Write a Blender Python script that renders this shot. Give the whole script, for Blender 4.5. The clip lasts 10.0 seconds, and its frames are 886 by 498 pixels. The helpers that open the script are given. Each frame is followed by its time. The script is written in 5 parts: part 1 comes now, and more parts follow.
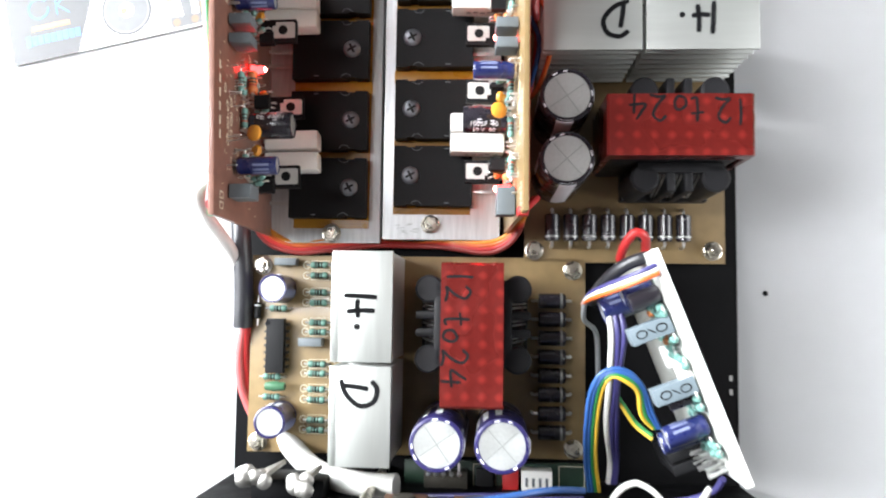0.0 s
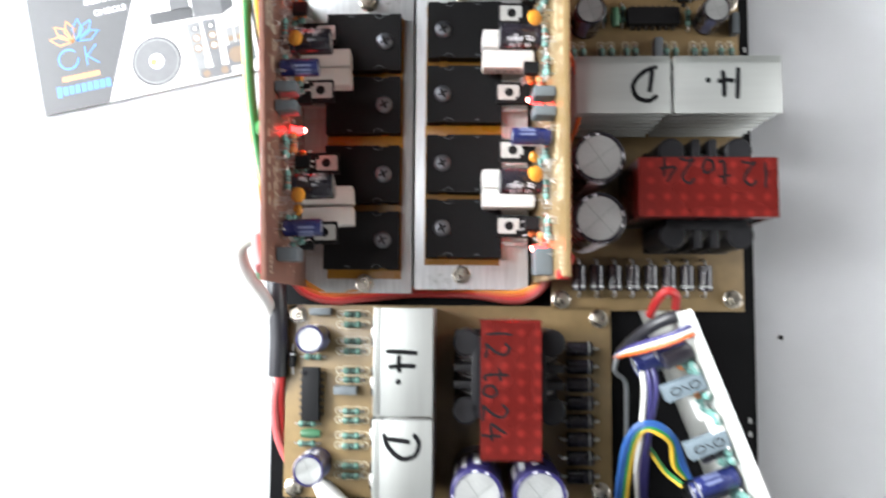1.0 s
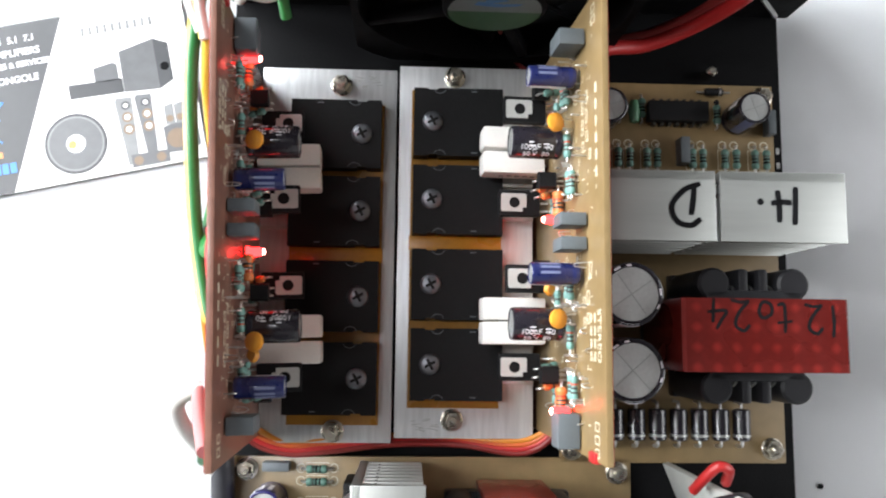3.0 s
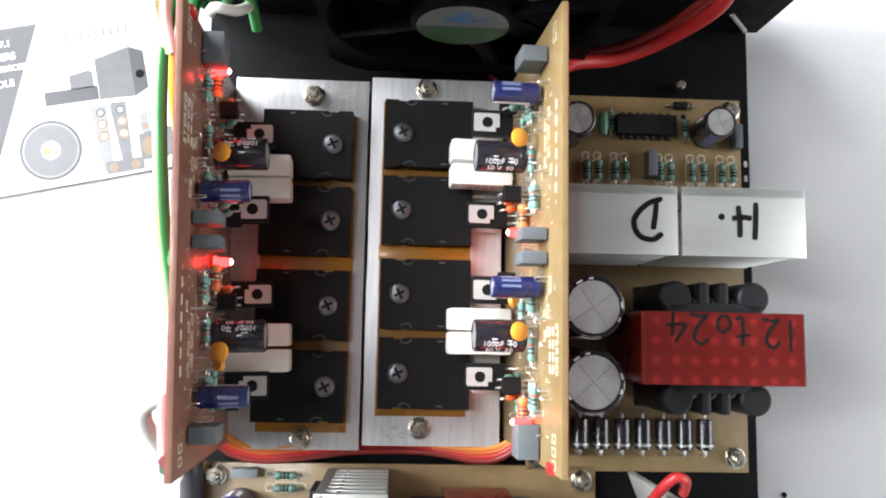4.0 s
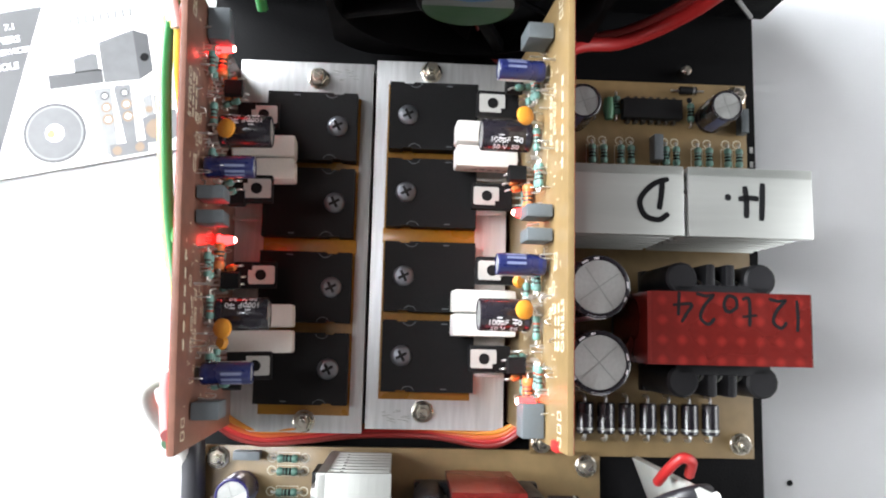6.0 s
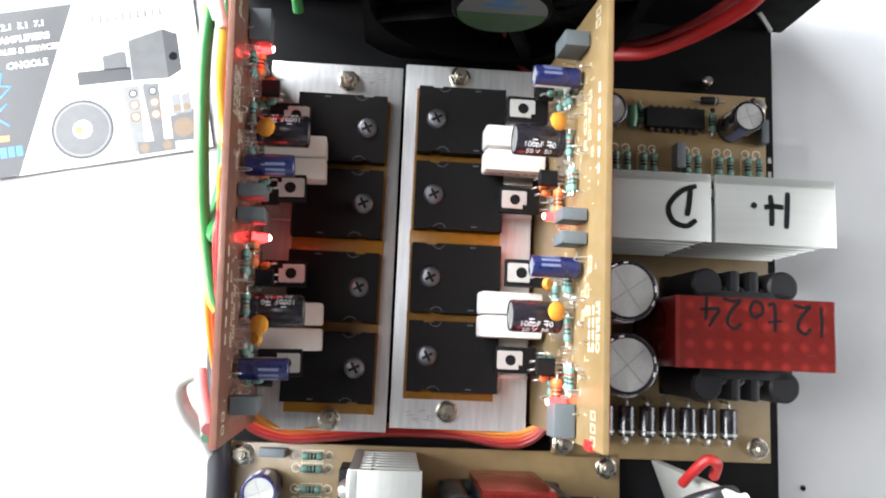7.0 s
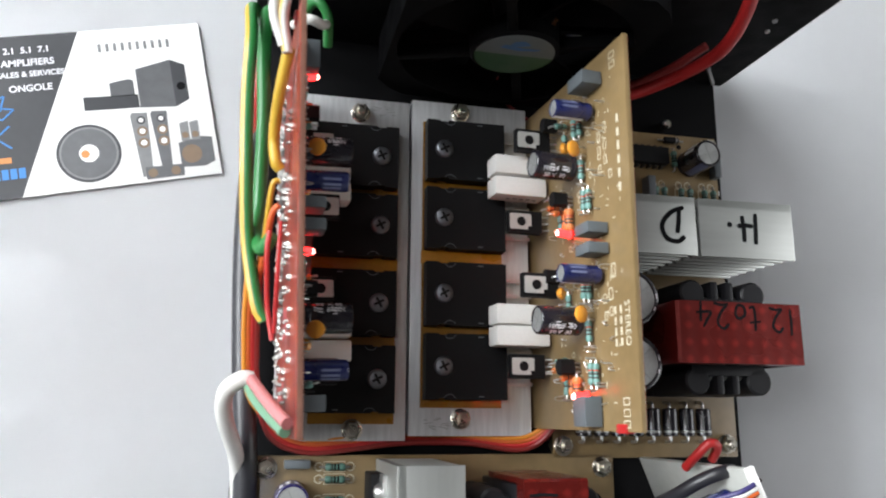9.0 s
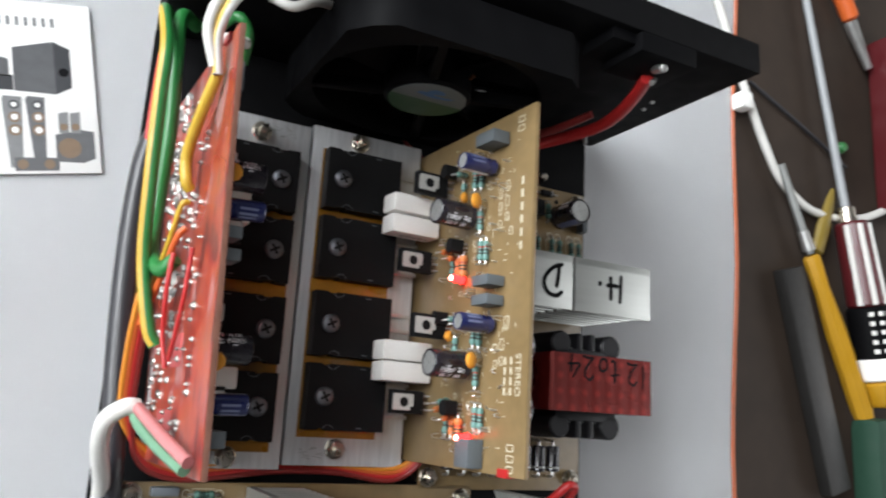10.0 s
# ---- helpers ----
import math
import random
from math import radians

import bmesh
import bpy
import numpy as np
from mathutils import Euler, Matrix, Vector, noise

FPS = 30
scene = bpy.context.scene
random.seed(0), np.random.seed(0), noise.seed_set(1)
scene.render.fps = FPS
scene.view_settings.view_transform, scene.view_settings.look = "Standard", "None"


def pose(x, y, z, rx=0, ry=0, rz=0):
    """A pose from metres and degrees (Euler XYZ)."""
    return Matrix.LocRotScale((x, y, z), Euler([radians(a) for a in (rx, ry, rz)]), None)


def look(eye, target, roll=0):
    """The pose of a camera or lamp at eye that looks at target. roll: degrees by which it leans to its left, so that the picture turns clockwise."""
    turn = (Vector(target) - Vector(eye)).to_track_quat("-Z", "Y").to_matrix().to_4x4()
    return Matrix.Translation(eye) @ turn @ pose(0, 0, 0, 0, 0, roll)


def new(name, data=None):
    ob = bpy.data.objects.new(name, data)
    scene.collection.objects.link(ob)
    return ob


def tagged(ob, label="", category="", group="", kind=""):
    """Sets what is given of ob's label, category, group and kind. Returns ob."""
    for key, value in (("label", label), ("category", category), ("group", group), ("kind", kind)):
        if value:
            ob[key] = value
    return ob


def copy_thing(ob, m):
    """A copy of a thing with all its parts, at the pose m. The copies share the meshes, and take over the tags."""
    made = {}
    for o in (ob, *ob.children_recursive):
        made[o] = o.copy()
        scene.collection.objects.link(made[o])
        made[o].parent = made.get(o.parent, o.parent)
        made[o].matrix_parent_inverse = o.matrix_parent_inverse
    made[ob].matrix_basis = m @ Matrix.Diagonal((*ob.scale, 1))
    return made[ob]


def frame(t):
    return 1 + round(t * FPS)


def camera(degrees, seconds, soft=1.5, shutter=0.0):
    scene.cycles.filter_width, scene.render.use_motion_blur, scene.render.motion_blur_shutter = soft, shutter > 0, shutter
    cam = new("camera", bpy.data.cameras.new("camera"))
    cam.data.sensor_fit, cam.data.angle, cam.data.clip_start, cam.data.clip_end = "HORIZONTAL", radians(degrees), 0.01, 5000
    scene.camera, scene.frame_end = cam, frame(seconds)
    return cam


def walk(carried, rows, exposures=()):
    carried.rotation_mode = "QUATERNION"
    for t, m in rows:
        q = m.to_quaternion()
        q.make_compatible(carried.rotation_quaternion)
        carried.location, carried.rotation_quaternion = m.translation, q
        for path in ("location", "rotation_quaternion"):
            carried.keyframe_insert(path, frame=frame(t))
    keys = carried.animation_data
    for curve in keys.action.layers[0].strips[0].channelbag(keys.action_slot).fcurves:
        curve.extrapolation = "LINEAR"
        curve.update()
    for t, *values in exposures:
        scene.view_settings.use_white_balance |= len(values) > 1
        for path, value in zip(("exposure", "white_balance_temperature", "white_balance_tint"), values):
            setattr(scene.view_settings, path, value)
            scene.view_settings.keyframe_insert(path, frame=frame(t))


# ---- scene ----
cam = camera(60.1, 10.0, soft=2.0, shutter=0.5)
PATH = [
    (0, (0.029, -0.046, 0.295), (-0.096, 0.1, -1.696), -39.9),
    (0.5, (0.025, -0.049, 0.316), (-0.043, 0.086, -1.678), -26.4),
    (1, (0.011, -0.029, 0.306), (-0.064, 0.122, -1.687), -26.1),
    (1.2, (0.001, -0.025, 0.301), (-0.054, 0.186, -1.687), -14.1),
    (1.5, (0.0, -0.006, 0.298), (-0.043, 0.192, -1.692), -11.6),
    (2, (-0.003, 0.001, 0.281), (0.011, 0.211, -1.708), 4.4),
    (2.5, (-0.012, 0.005, 0.263), (0.047, 0.231, -1.723), 15.2),
    (3, (-0.006, 0.008, 0.258), (0.076, 0.238, -1.727), 20.4),
    (4.5, (0.002, 0.012, 0.263), (0.099, 0.236, -1.722), 24.8),
    (5, (0.001, 0.009, 0.26), (0.095, 0.242, -1.724), 23.5),
    (5.5, (0.003, 0.009, 0.256), (0.093, 0.243, -1.728), 22.8),
    (5.7, (0.003, 0.006, 0.258), (0.092, 0.242, -1.726), 22.1),
    (7, (-0.011, 0.002, 0.262), (0.111, 0.263, -1.717), 27.6),
    (7.5, (-0.01, -0.017, 0.267), (0.124, 0.246, -1.711), 29.9),
    (7.8, (-0.006, -0.025, 0.27), (0.115, 0.329, -1.695), 21.3),
    (8, (-0.013, -0.011, 0.275), (0.141, 0.375, -1.682), 24.0),
    (8.2, (-0.021, -0.008, 0.276), (0.117, 0.428, -1.671), 19.6),
    (8.5, (-0.032, -0.015, 0.276), (0.145, 0.421, -1.668), 24.3),
    (8.7, (-0.033, -0.018, 0.274), (0.209, 0.428, -1.661), 30.3),
    (9, (-0.059, -0.016, 0.272), (0.393, 0.41, -1.629), 48.4),
    (9.4, (-0.08, -0.0085, 0.2688), (0.524, 0.410, -1.58), 61.8),
    (9.5, (-0.083, -0.006, 0.268), (0.599, 0.405, -1.567), 65.5),
    (10, (-0.088, -0.004, 0.27), (0.823, 0.421, -1.459), 71.4),
]
EXPOSURES = [(0, 1.25), (0.6, 1.15), (1.2, 0.75), (1.5, 0.2), (2.0, -0.38), (2.5, -0.48), (2.8, -0.22), (3.0, 0.6), (3.3, 0.9), (4.3, 0.95), (7.8, 0.98), (8.4, 0.6), (9.0, -0.1), (9.5, -0.35), (10.0, -0.22)]
walk(cam, [(t, look(eye, target, roll)) for t, eye, target, roll in PATH], EXPOSURES)

# ---- world, lights ----
world = bpy.data.worlds.new("room_air")
scene.world = world
world.use_nodes = True
world.node_tree.nodes["Background"].inputs["Color"].default_value = (0.75, 0.85, 1.0, 1)
world.node_tree.nodes["Background"].inputs["Strength"].default_value = 0.1


def area_lamp(name, eye, target, sx, sy, watts, colour):
    data = bpy.data.lights.new(name, "AREA")
    data.shape, data.size, data.size_y, data.energy, data.color = "RECTANGLE", sx, sy, watts, colour
    ob = new(name, data)
    ob.matrix_world = look(eye, target)
    return ob


area_lamp("window_daylight", (-1.27, 0.6, 0.82), (0.0, 0.1, 0.0), 1.8, 0.9, 80.0, (0.93, 0.97, 1.0))
area_lamp("doorway_daylight", (1.62, -0.1, 0.8), (0.1, 0.05, 0.0), 1.4, 0.9, 14.0, (0.97, 0.98, 1.0))
# Unseen fill added high on the left to brighten the aluminium plates.
area_lamp("tube_light", (-0.9, 0.2, 1.3), (0.0, 0.04, 0.0), 0.12, 1.2, 9.0, (0.97, 0.98, 1.0))


# ---- materials ----
def mat(name, col, rough=0.5, metal=0.0, var=0.12, scale=250.0, bump=0.15, coat=0.0, stretch=(1, 1, 1), emit=0.0, alpha=0.0, spec=0.5):
    m = bpy.data.materials.new(name)
    m.use_nodes = True
    nt = m.node_tree
    n, link = nt.nodes, nt.links
    b = n["Principled BSDF"]
    tc = n.new("ShaderNodeTexCoord")
    mp = n.new("ShaderNodeMapping")
    mp.inputs["Scale"].default_value = stretch
    link.new(tc.outputs["Object"], mp.inputs["Vector"])
    fine, broad = n.new("ShaderNodeTexNoise"), n.new("ShaderNodeTexNoise")
    fine.inputs["Scale"].default_value, fine.inputs["Detail"].default_value = scale * 4, 4
    broad.inputs["Scale"].default_value, broad.inputs["Detail"].default_value = scale * 0.3, 3
    for t in (fine, broad):
        link.new(mp.outputs["Vector"], t.inputs["Vector"])
    add = n.new("ShaderNodeMath")
    add.operation = "ADD"
    link.new(fine.outputs["Fac"], add.inputs[0])
    link.new(broad.outputs["Fac"], add.inputs[1])
    info = n.new("ShaderNodeObjectInfo")
    rnd = n.new("ShaderNodeMath")
    rnd.operation = "MULTIPLY_ADD"
    rnd.inputs[1].default_value = 0.3
    link.new(info.outputs["Random"], rnd.inputs[0])
    link.new(add.outputs[0], rnd.inputs[2])
    ramp = n.new("ShaderNodeMapRange")
    ramp.inputs["From Min"].default_value, ramp.inputs["From Max"].default_value = 0.6, 1.7
    ramp.inputs["To Min"].default_value, ramp.inputs["To Max"].default_value = 1 - var, 1 + var
    link.new(rnd.outputs[0], ramp.inputs["Value"])
    mul = n.new("ShaderNodeVectorMath")
    mul.operation = "MULTIPLY"
    mul.inputs[0].default_value = col
    link.new(ramp.outputs["Result"], mul.inputs[1])
    link.new(mul.outputs[0], b.inputs["Base Color"])
    rr = n.new("ShaderNodeMapRange")
    rr.inputs["From Min"].default_value, rr.inputs["From Max"].default_value = 0.3, 0.7
    rr.inputs["To Min"].default_value, rr.inputs["To Max"].default_value = max(rough - 0.08, 0.02), min(rough + 0.1, 1)
    link.new(broad.outputs["Fac"], rr.inputs["Value"])
    link.new(rr.outputs["Result"], b.inputs["Roughness"])
    b.inputs["Metallic"].default_value = metal
    b.inputs["Coat Weight"].default_value = coat
    b.inputs["Coat Roughness"].default_value = 0.12
    b.inputs["Specular IOR Level"].default_value = spec
    b.inputs["Transmission Weight"].default_value = alpha
    if bump:
        bp = n.new("ShaderNodeBump")
        bp.inputs["Strength"].default_value, bp.inputs["Distance"].default_value = bump, 0.0003
        link.new(fine.outputs["Fac"], bp.inputs["Height"])
        link.new(bp.outputs["Normal"], b.inputs["Normal"])
    if emit:
        b.inputs["Emission Color"].default_value = (*col, 1)
        b.inputs["Emission Strength"].default_value = emit
    return m


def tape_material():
    """Red holographic tape: rows of small domed facets pressed into a glossy film, their sparkle tinted into the
    colour.
    """
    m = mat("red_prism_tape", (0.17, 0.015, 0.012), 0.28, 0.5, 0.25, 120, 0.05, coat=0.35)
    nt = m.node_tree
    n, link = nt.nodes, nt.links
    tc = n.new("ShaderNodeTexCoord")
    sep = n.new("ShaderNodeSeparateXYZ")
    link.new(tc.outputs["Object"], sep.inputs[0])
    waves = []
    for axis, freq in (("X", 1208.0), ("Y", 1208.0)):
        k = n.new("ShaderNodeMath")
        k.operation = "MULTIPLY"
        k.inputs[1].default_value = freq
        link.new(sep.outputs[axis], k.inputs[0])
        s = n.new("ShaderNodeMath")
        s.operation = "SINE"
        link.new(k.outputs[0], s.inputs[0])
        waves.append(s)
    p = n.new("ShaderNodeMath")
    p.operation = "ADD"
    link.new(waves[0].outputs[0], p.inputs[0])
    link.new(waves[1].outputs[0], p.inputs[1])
    # Cell pattern whose brighter centres put the facets' sparkle into the base colour.
    cell_glints = n.new("ShaderNodeMapRange")
    cell_glints.inputs["From Min"].default_value, cell_glints.inputs["From Max"].default_value = 0.5, 2.0
    cell_glints.inputs["To Min"].default_value, cell_glints.inputs["To Max"].default_value = 0.86, 1.55
    link.new(p.outputs[0], cell_glints.inputs["Value"])
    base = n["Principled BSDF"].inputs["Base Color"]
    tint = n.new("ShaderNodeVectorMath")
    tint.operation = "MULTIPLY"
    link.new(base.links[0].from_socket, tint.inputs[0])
    link.new(cell_glints.outputs["Result"], tint.inputs[1])
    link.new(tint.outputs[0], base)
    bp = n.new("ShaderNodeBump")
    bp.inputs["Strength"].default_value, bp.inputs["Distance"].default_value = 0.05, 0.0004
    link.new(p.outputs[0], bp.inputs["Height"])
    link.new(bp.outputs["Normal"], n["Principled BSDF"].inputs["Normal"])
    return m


def mask_material():
    """Red lacquer over copper: patches of orange-red, dusty pink and bare brown."""
    m = mat("red_solder_mask", (0.3, 0.05, 0.042), 0.3, 0, 0.3, 45, 0.3, coat=0.35)
    n, link = m.node_tree.nodes, m.node_tree.links
    tc, mp, tex, ramp, mul = (n.new(k) for k in ("ShaderNodeTexCoord", "ShaderNodeMapping", "ShaderNodeTexNoise", "ShaderNodeValToRGB", "ShaderNodeVectorMath"))
    mp.inputs["Scale"].default_value = (1, 0.45, 1)
    tex.inputs["Scale"].default_value, tex.inputs["Detail"].default_value = 110, 2
    link.new(tc.outputs["Object"], mp.inputs["Vector"])
    link.new(mp.outputs["Vector"], tex.inputs["Vector"])
    link.new(tex.outputs["Fac"], ramp.inputs["Fac"])
    e = ramp.color_ramp.elements
    e[0].position, e[0].color = 0.36, (0.13, 0.03, 0.026, 1)
    e[1].position, e[1].color = 0.64, (0.42, 0.19, 0.175, 1)
    for pos, col in ((0.41, (0.3, 0.036, 0.028, 1)), (0.52, (0.38, 0.065, 0.03, 1)), (0.58, (0.33, 0.06, 0.05, 1))):
        e.new(pos).color = col
    base = n["Principled BSDF"].inputs["Base Color"]
    shade = [k for k in n if k.bl_idname == "ShaderNodeMapRange"][0]
    mul.operation = "MULTIPLY"
    link.new(ramp.outputs["Color"], mul.inputs[0])
    link.new(shade.outputs["Result"], mul.inputs[1])
    link.new(mul.outputs[0], base)
    return m


ALU = mat("brushed_aluminium", (0.62, 0.63, 0.64), 0.4, 0.6, 0.3, 200, 0.3, stretch=(1, 0.08, 1))
SINK = mat("satin_aluminium", (0.53, 0.545, 0.525), 0.45, 0.85, 0.06, 160, 0.2, stretch=(0.1, 1, 1))
STEEL = mat("zinc_steel", (0.62, 0.58, 0.5), 0.28, 1.0, 0.15, 500, 0.2)
TAB = mat("matte_tinned_tab", (0.55, 0.55, 0.53), 0.5, 0.35, 0.08, 400, 0.2)
TIN = mat("tinned_metal", (0.6, 0.6, 0.59), 0.35, 0.9, 0.15, 500, 0.3)
SOLDER = mat("solder", (0.36, 0.35, 0.33), 0.38, 0.9, 0.25, 700, 0.4)
EPOXY = mat("black_epoxy", (0.007, 0.007, 0.0078), 0.6, 0, 0.3, 300, 0.25, spec=0.2)
BLACK = mat("black_powder_coat", (0.0045, 0.0045, 0.005), 0.6, 0, 0.3, 400, 0.35, spec=0.06)
PLASTIC = mat("black_plastic", (0.0035, 0.0035, 0.004), 0.55, 0, 0.25, 300, 0.15, spec=0.05)
BOBBIN = mat("charcoal_bobbin_plastic", (0.012, 0.012, 0.014), 0.45, 0, 0.25, 300, 0.12, spec=0.3)
PCB = mat("tan_circuit_board", (0.205, 0.14, 0.064), 0.38, 0, 0.22, 60, 0.1, coat=0.25)
PCB_RED_SHADE = mat("tan_board_in_red_shade", (0.17, 0.078, 0.055), 0.42, 0, 0.4, 60, 0.1, coat=0.2)
PCBW = mat("white_circuit_board", (0.46, 0.47, 0.44), 0.45, 0, 0.12, 80, 0.1)
PCBG = mat("dark_circuit_board", (0.012, 0.034, 0.02), 0.4, 0, 0.3, 80, 0.1, coat=0.3)
MASK = mask_material()
SILK = mat("white_silkscreen", (0.54, 0.5, 0.38), 0.6, 0, 0.1, 400, 0.1)
KAPTON_STRIP = mat("doubled_amber_film", (0.46, 0.215, 0.016), 0.3, 0, 0.25, 120, 0.1, coat=0.5)
KAPTON = mat("amber_insulating_film", (0.31, 0.14, 0.012), 0.3, 0, 0.25, 120, 0.1, coat=0.5)
CEMENT = mat("white_ceramic", (0.82, 0.81, 0.78), 0.6, 0, 0.06, 300, 0.2)
TEAL = mat("teal_resistor_lacquer", (0.13, 0.27, 0.24), 0.4, 0, 0.25, 500, 0.1)
PALE = mat("tan_resistor_lacquer", (0.62, 0.2, 0.06), 0.4, 0, 0.2, 500, 0.1)
BAND = mat("dark_colour_band", (0.03, 0.035, 0.03), 0.4, 0, 0.2, 500, 0.1)
BANDR = mat("red_colour_band", (0.4, 0.06, 0.03), 0.4, 0, 0.2, 500, 0.1)
BLUECAP = mat("blue_capacitor_sleeve", (0.013, 0.018, 0.085), 0.28, 0, 0.2, 300, 0.05, coat=0.4)
VIOLET = mat("violet_capacitor_sleeve", (0.022, 0.018, 0.085), 0.3, 0, 0.15, 300, 0.05, coat=0.4)
BLACKCAP = mat("black_capacitor_sleeve", (0.016, 0.014, 0.02), 0.25, 0, 0.2, 300, 0.05, coat=0.4)
PRINT = mat("pale_print", (0.72, 0.72, 0.76), 0.5, 0, 0.08, 400, 0.05)
CAN = mat("capacitor_can_aluminium", (0.47, 0.48, 0.47), 0.45, 0.7, 0.14, 260, 0.25)
SCORE = mat("scored_aluminium", (0.35, 0.36, 0.35), 0.5, 0.8, 0.1, 300, 0.2)
DULLTEAL = mat("dull_green_resistor_lacquer", (0.085, 0.18, 0.145), 0.45, 0, 0.25, 500, 0.1)
GREYBOX = mat("grey_film_capacitor", (0.1, 0.115, 0.125), 0.5, 0, 0.1, 300, 0.15)
FILMBOX = mat("blue_grey_film_capacitor", (0.13, 0.165, 0.19), 0.5, 0, 0.12, 300, 0.15)
DISC = mat("ochre_ceramic", (0.72, 0.3, 0.03), 0.4, 0, 0.12, 400, 0.1, coat=0.3)
GREENCAP = mat("green_film_capacitor", (0.04, 0.12, 0.06), 0.35, 0, 0.15, 400, 0.1)
INK = mat("black_marker_ink", (0.008, 0.008, 0.009), 0.75, 0, 0.3, 300, 0.05, spec=0.06)
SCREW = mat("dull_screw_steel", (0.2, 0.21, 0.235), 0.42, 0.85, 0.2, 500, 0.25)
CAP_PRINT = mat("pale_blue_print", (0.14, 0.16, 0.27), 0.5, 0, 0.1, 400, 0.05)
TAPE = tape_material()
DARKTAPE = mat("dark_winding_tape", (0.03, 0.012, 0.01), 0.4, 0, 0.3, 200, 0.1)
COPPER = mat("copper_wire", (0.7, 0.33, 0.16), 0.3, 1.0, 0.15, 600, 0.1)
LED = mat("lit_red_led", (1.0, 0.02, 0.02), 0.3, 0, 0.05, 300, 0, emit=7.0)
LEDCORE = mat("led_bright_core", (1.0, 0.3, 0.25), 0.3, 0, 0.02, 300, 0, emit=14.0)
PAPER = mat("white_sheet", (0.86, 0.87, 0.89), 0.7, 0, 0.02, 30, 0.08)
ORANGE_EDGE = mat("orange_sheet_edge", (0.42, 0.1, 0.035), 0.6, 0, 0.15, 80, 0.1)
FLOOR = mat("brown_stained_floor", (0.025, 0.0165, 0.0115), 0.75, 0, 0.5, 14, 0.3, spec=0.3)
WALL = mat("grey_wall_paint", (0.38, 0.38, 0.37), 0.8, 0, 0.05, 8, 0.1)
CEILING = mat("unseen_dark_ceiling", (0.06, 0.05, 0.045), 0.7, 0, 0.2, 8, 0.1)
CARD_BROWN = mat("bronze_print", (0.2, 0.14, 0.095), 0.4, 0, 0.15, 80, 0.03)
CARD = mat("white_card", (0.8, 0.8, 0.79), 0.45, 0, 0.02, 120, 0.05)
CARD_DARK = mat("charcoal_print", (0.045, 0.047, 0.052), 0.4, 0, 0.12, 80, 0.03)
CARD_GREY = mat("grey_print", (0.11, 0.113, 0.12), 0.4, 0, 0.2, 80, 0.03)
CARD_MID = mat("mid_grey_print", (0.2, 0.205, 0.21), 0.4, 0, 0.15, 80, 0.03)
CARD_BLUE = mat("blue_print", (0.05, 0.22, 0.55), 0.4, 0, 0.1, 80, 0.03)
CARD_ORANGE = mat("orange_print", (0.62, 0.25, 0.08), 0.4, 0, 0.1, 80, 0.03)
STICKER_W = mat("white_sticker", (0.13, 0.145, 0.15), 0.4, 0, 0.08, 200, 0.05)
STICKER_G = mat("green_sticker", (0.018, 0.07, 0.025), 0.4, 0, 0.2, 200, 0.05)
STICKER_B = mat("blue_sticker_print", (0.04, 0.13, 0.3), 0.4, 0, 0.1, 200, 0.05)
DARKSTEEL = mat("dull_dark_steel", (0.06, 0.055, 0.045), 0.45, 0.6, 0.3, 200, 0.3)
WAFER = mat("brown_phenolic", (0.07, 0.03, 0.015), 0.5, 0, 0.25, 200, 0.15)
RUBBER = mat("black_rubber", (0.015, 0.015, 0.016), 0.7, 0, 0.2, 300, 0.3)


def wire_mat(name, col, rough=0.4):
    return mat(name, col, rough, 0, 0.12, 300, 0.12, coat=0.15)


W_RED = wire_mat("red_insulation", (0.4, 0.02, 0.02))
W_DRED = wire_mat("dark_red_insulation", (0.2, 0.02, 0.018))
W_PINK = wire_mat("pink_insulation", (0.5, 0.1, 0.1))
W_ORANGE = wire_mat("orange_insulation", (0.52, 0.1, 0.02))
W_AMBER = wire_mat("amber_orange_insulation", (0.55, 0.2, 0.02))
W_PALEGREEN = wire_mat("pale_green_insulation", (0.13, 0.27, 0.17))
W_PALEPINK = wire_mat("dusty_pink_insulation", (0.46, 0.17, 0.17))
W_YELLOW = wire_mat("yellow_insulation", (0.5, 0.32, 0.03))
W_GREEN = wire_mat("green_insulation", (0.018, 0.16, 0.036))
W_WHITE = wire_mat("white_insulation", (0.6, 0.59, 0.56))
W_BLUE = wire_mat("blue_insulation", (0.02, 0.075, 0.24))
W_PURPLE = wire_mat("violet_insulation", (0.04, 0.035, 0.13))
W_BLACK = wire_mat("black_insulation", (0.02, 0.02, 0.024))
W_GREY = wire_mat("grey_insulation", (0.25, 0.26, 0.27))
T_YELLOW = wire_mat("yellow_grip_plastic", (0.42, 0.22, 0.01))
T_PALE = wire_mat("pale_yellow_plastic", (0.2, 0.14, 0.025))
T_RED = wire_mat("red_grip_plastic", (0.07, 0.007, 0.009))
T_GREEN = wire_mat("dark_green_cloth", (0.008, 0.04, 0.022), 0.7)

# ---- mesh helpers; lengths in millimetres ----
MM = 0.001


def box(bm, cx, cy, cz, sx, sy, sz, bevel=0.0, turn=None):
    m = Matrix.Translation((cx, cy, cz))
    if turn is not None:
        m = m @ turn
    got = bmesh.ops.create_cube(bm, size=1.0, matrix=m @ Matrix.Diagonal((sx, sy, sz, 1)))
    if bevel:
        edges = {e for v in got["verts"] for e in v.link_edges}
        bmesh.ops.bevel(bm, geom=list(edges), offset=bevel, segments=2, profile=0.6, affect="EDGES")
    return bm


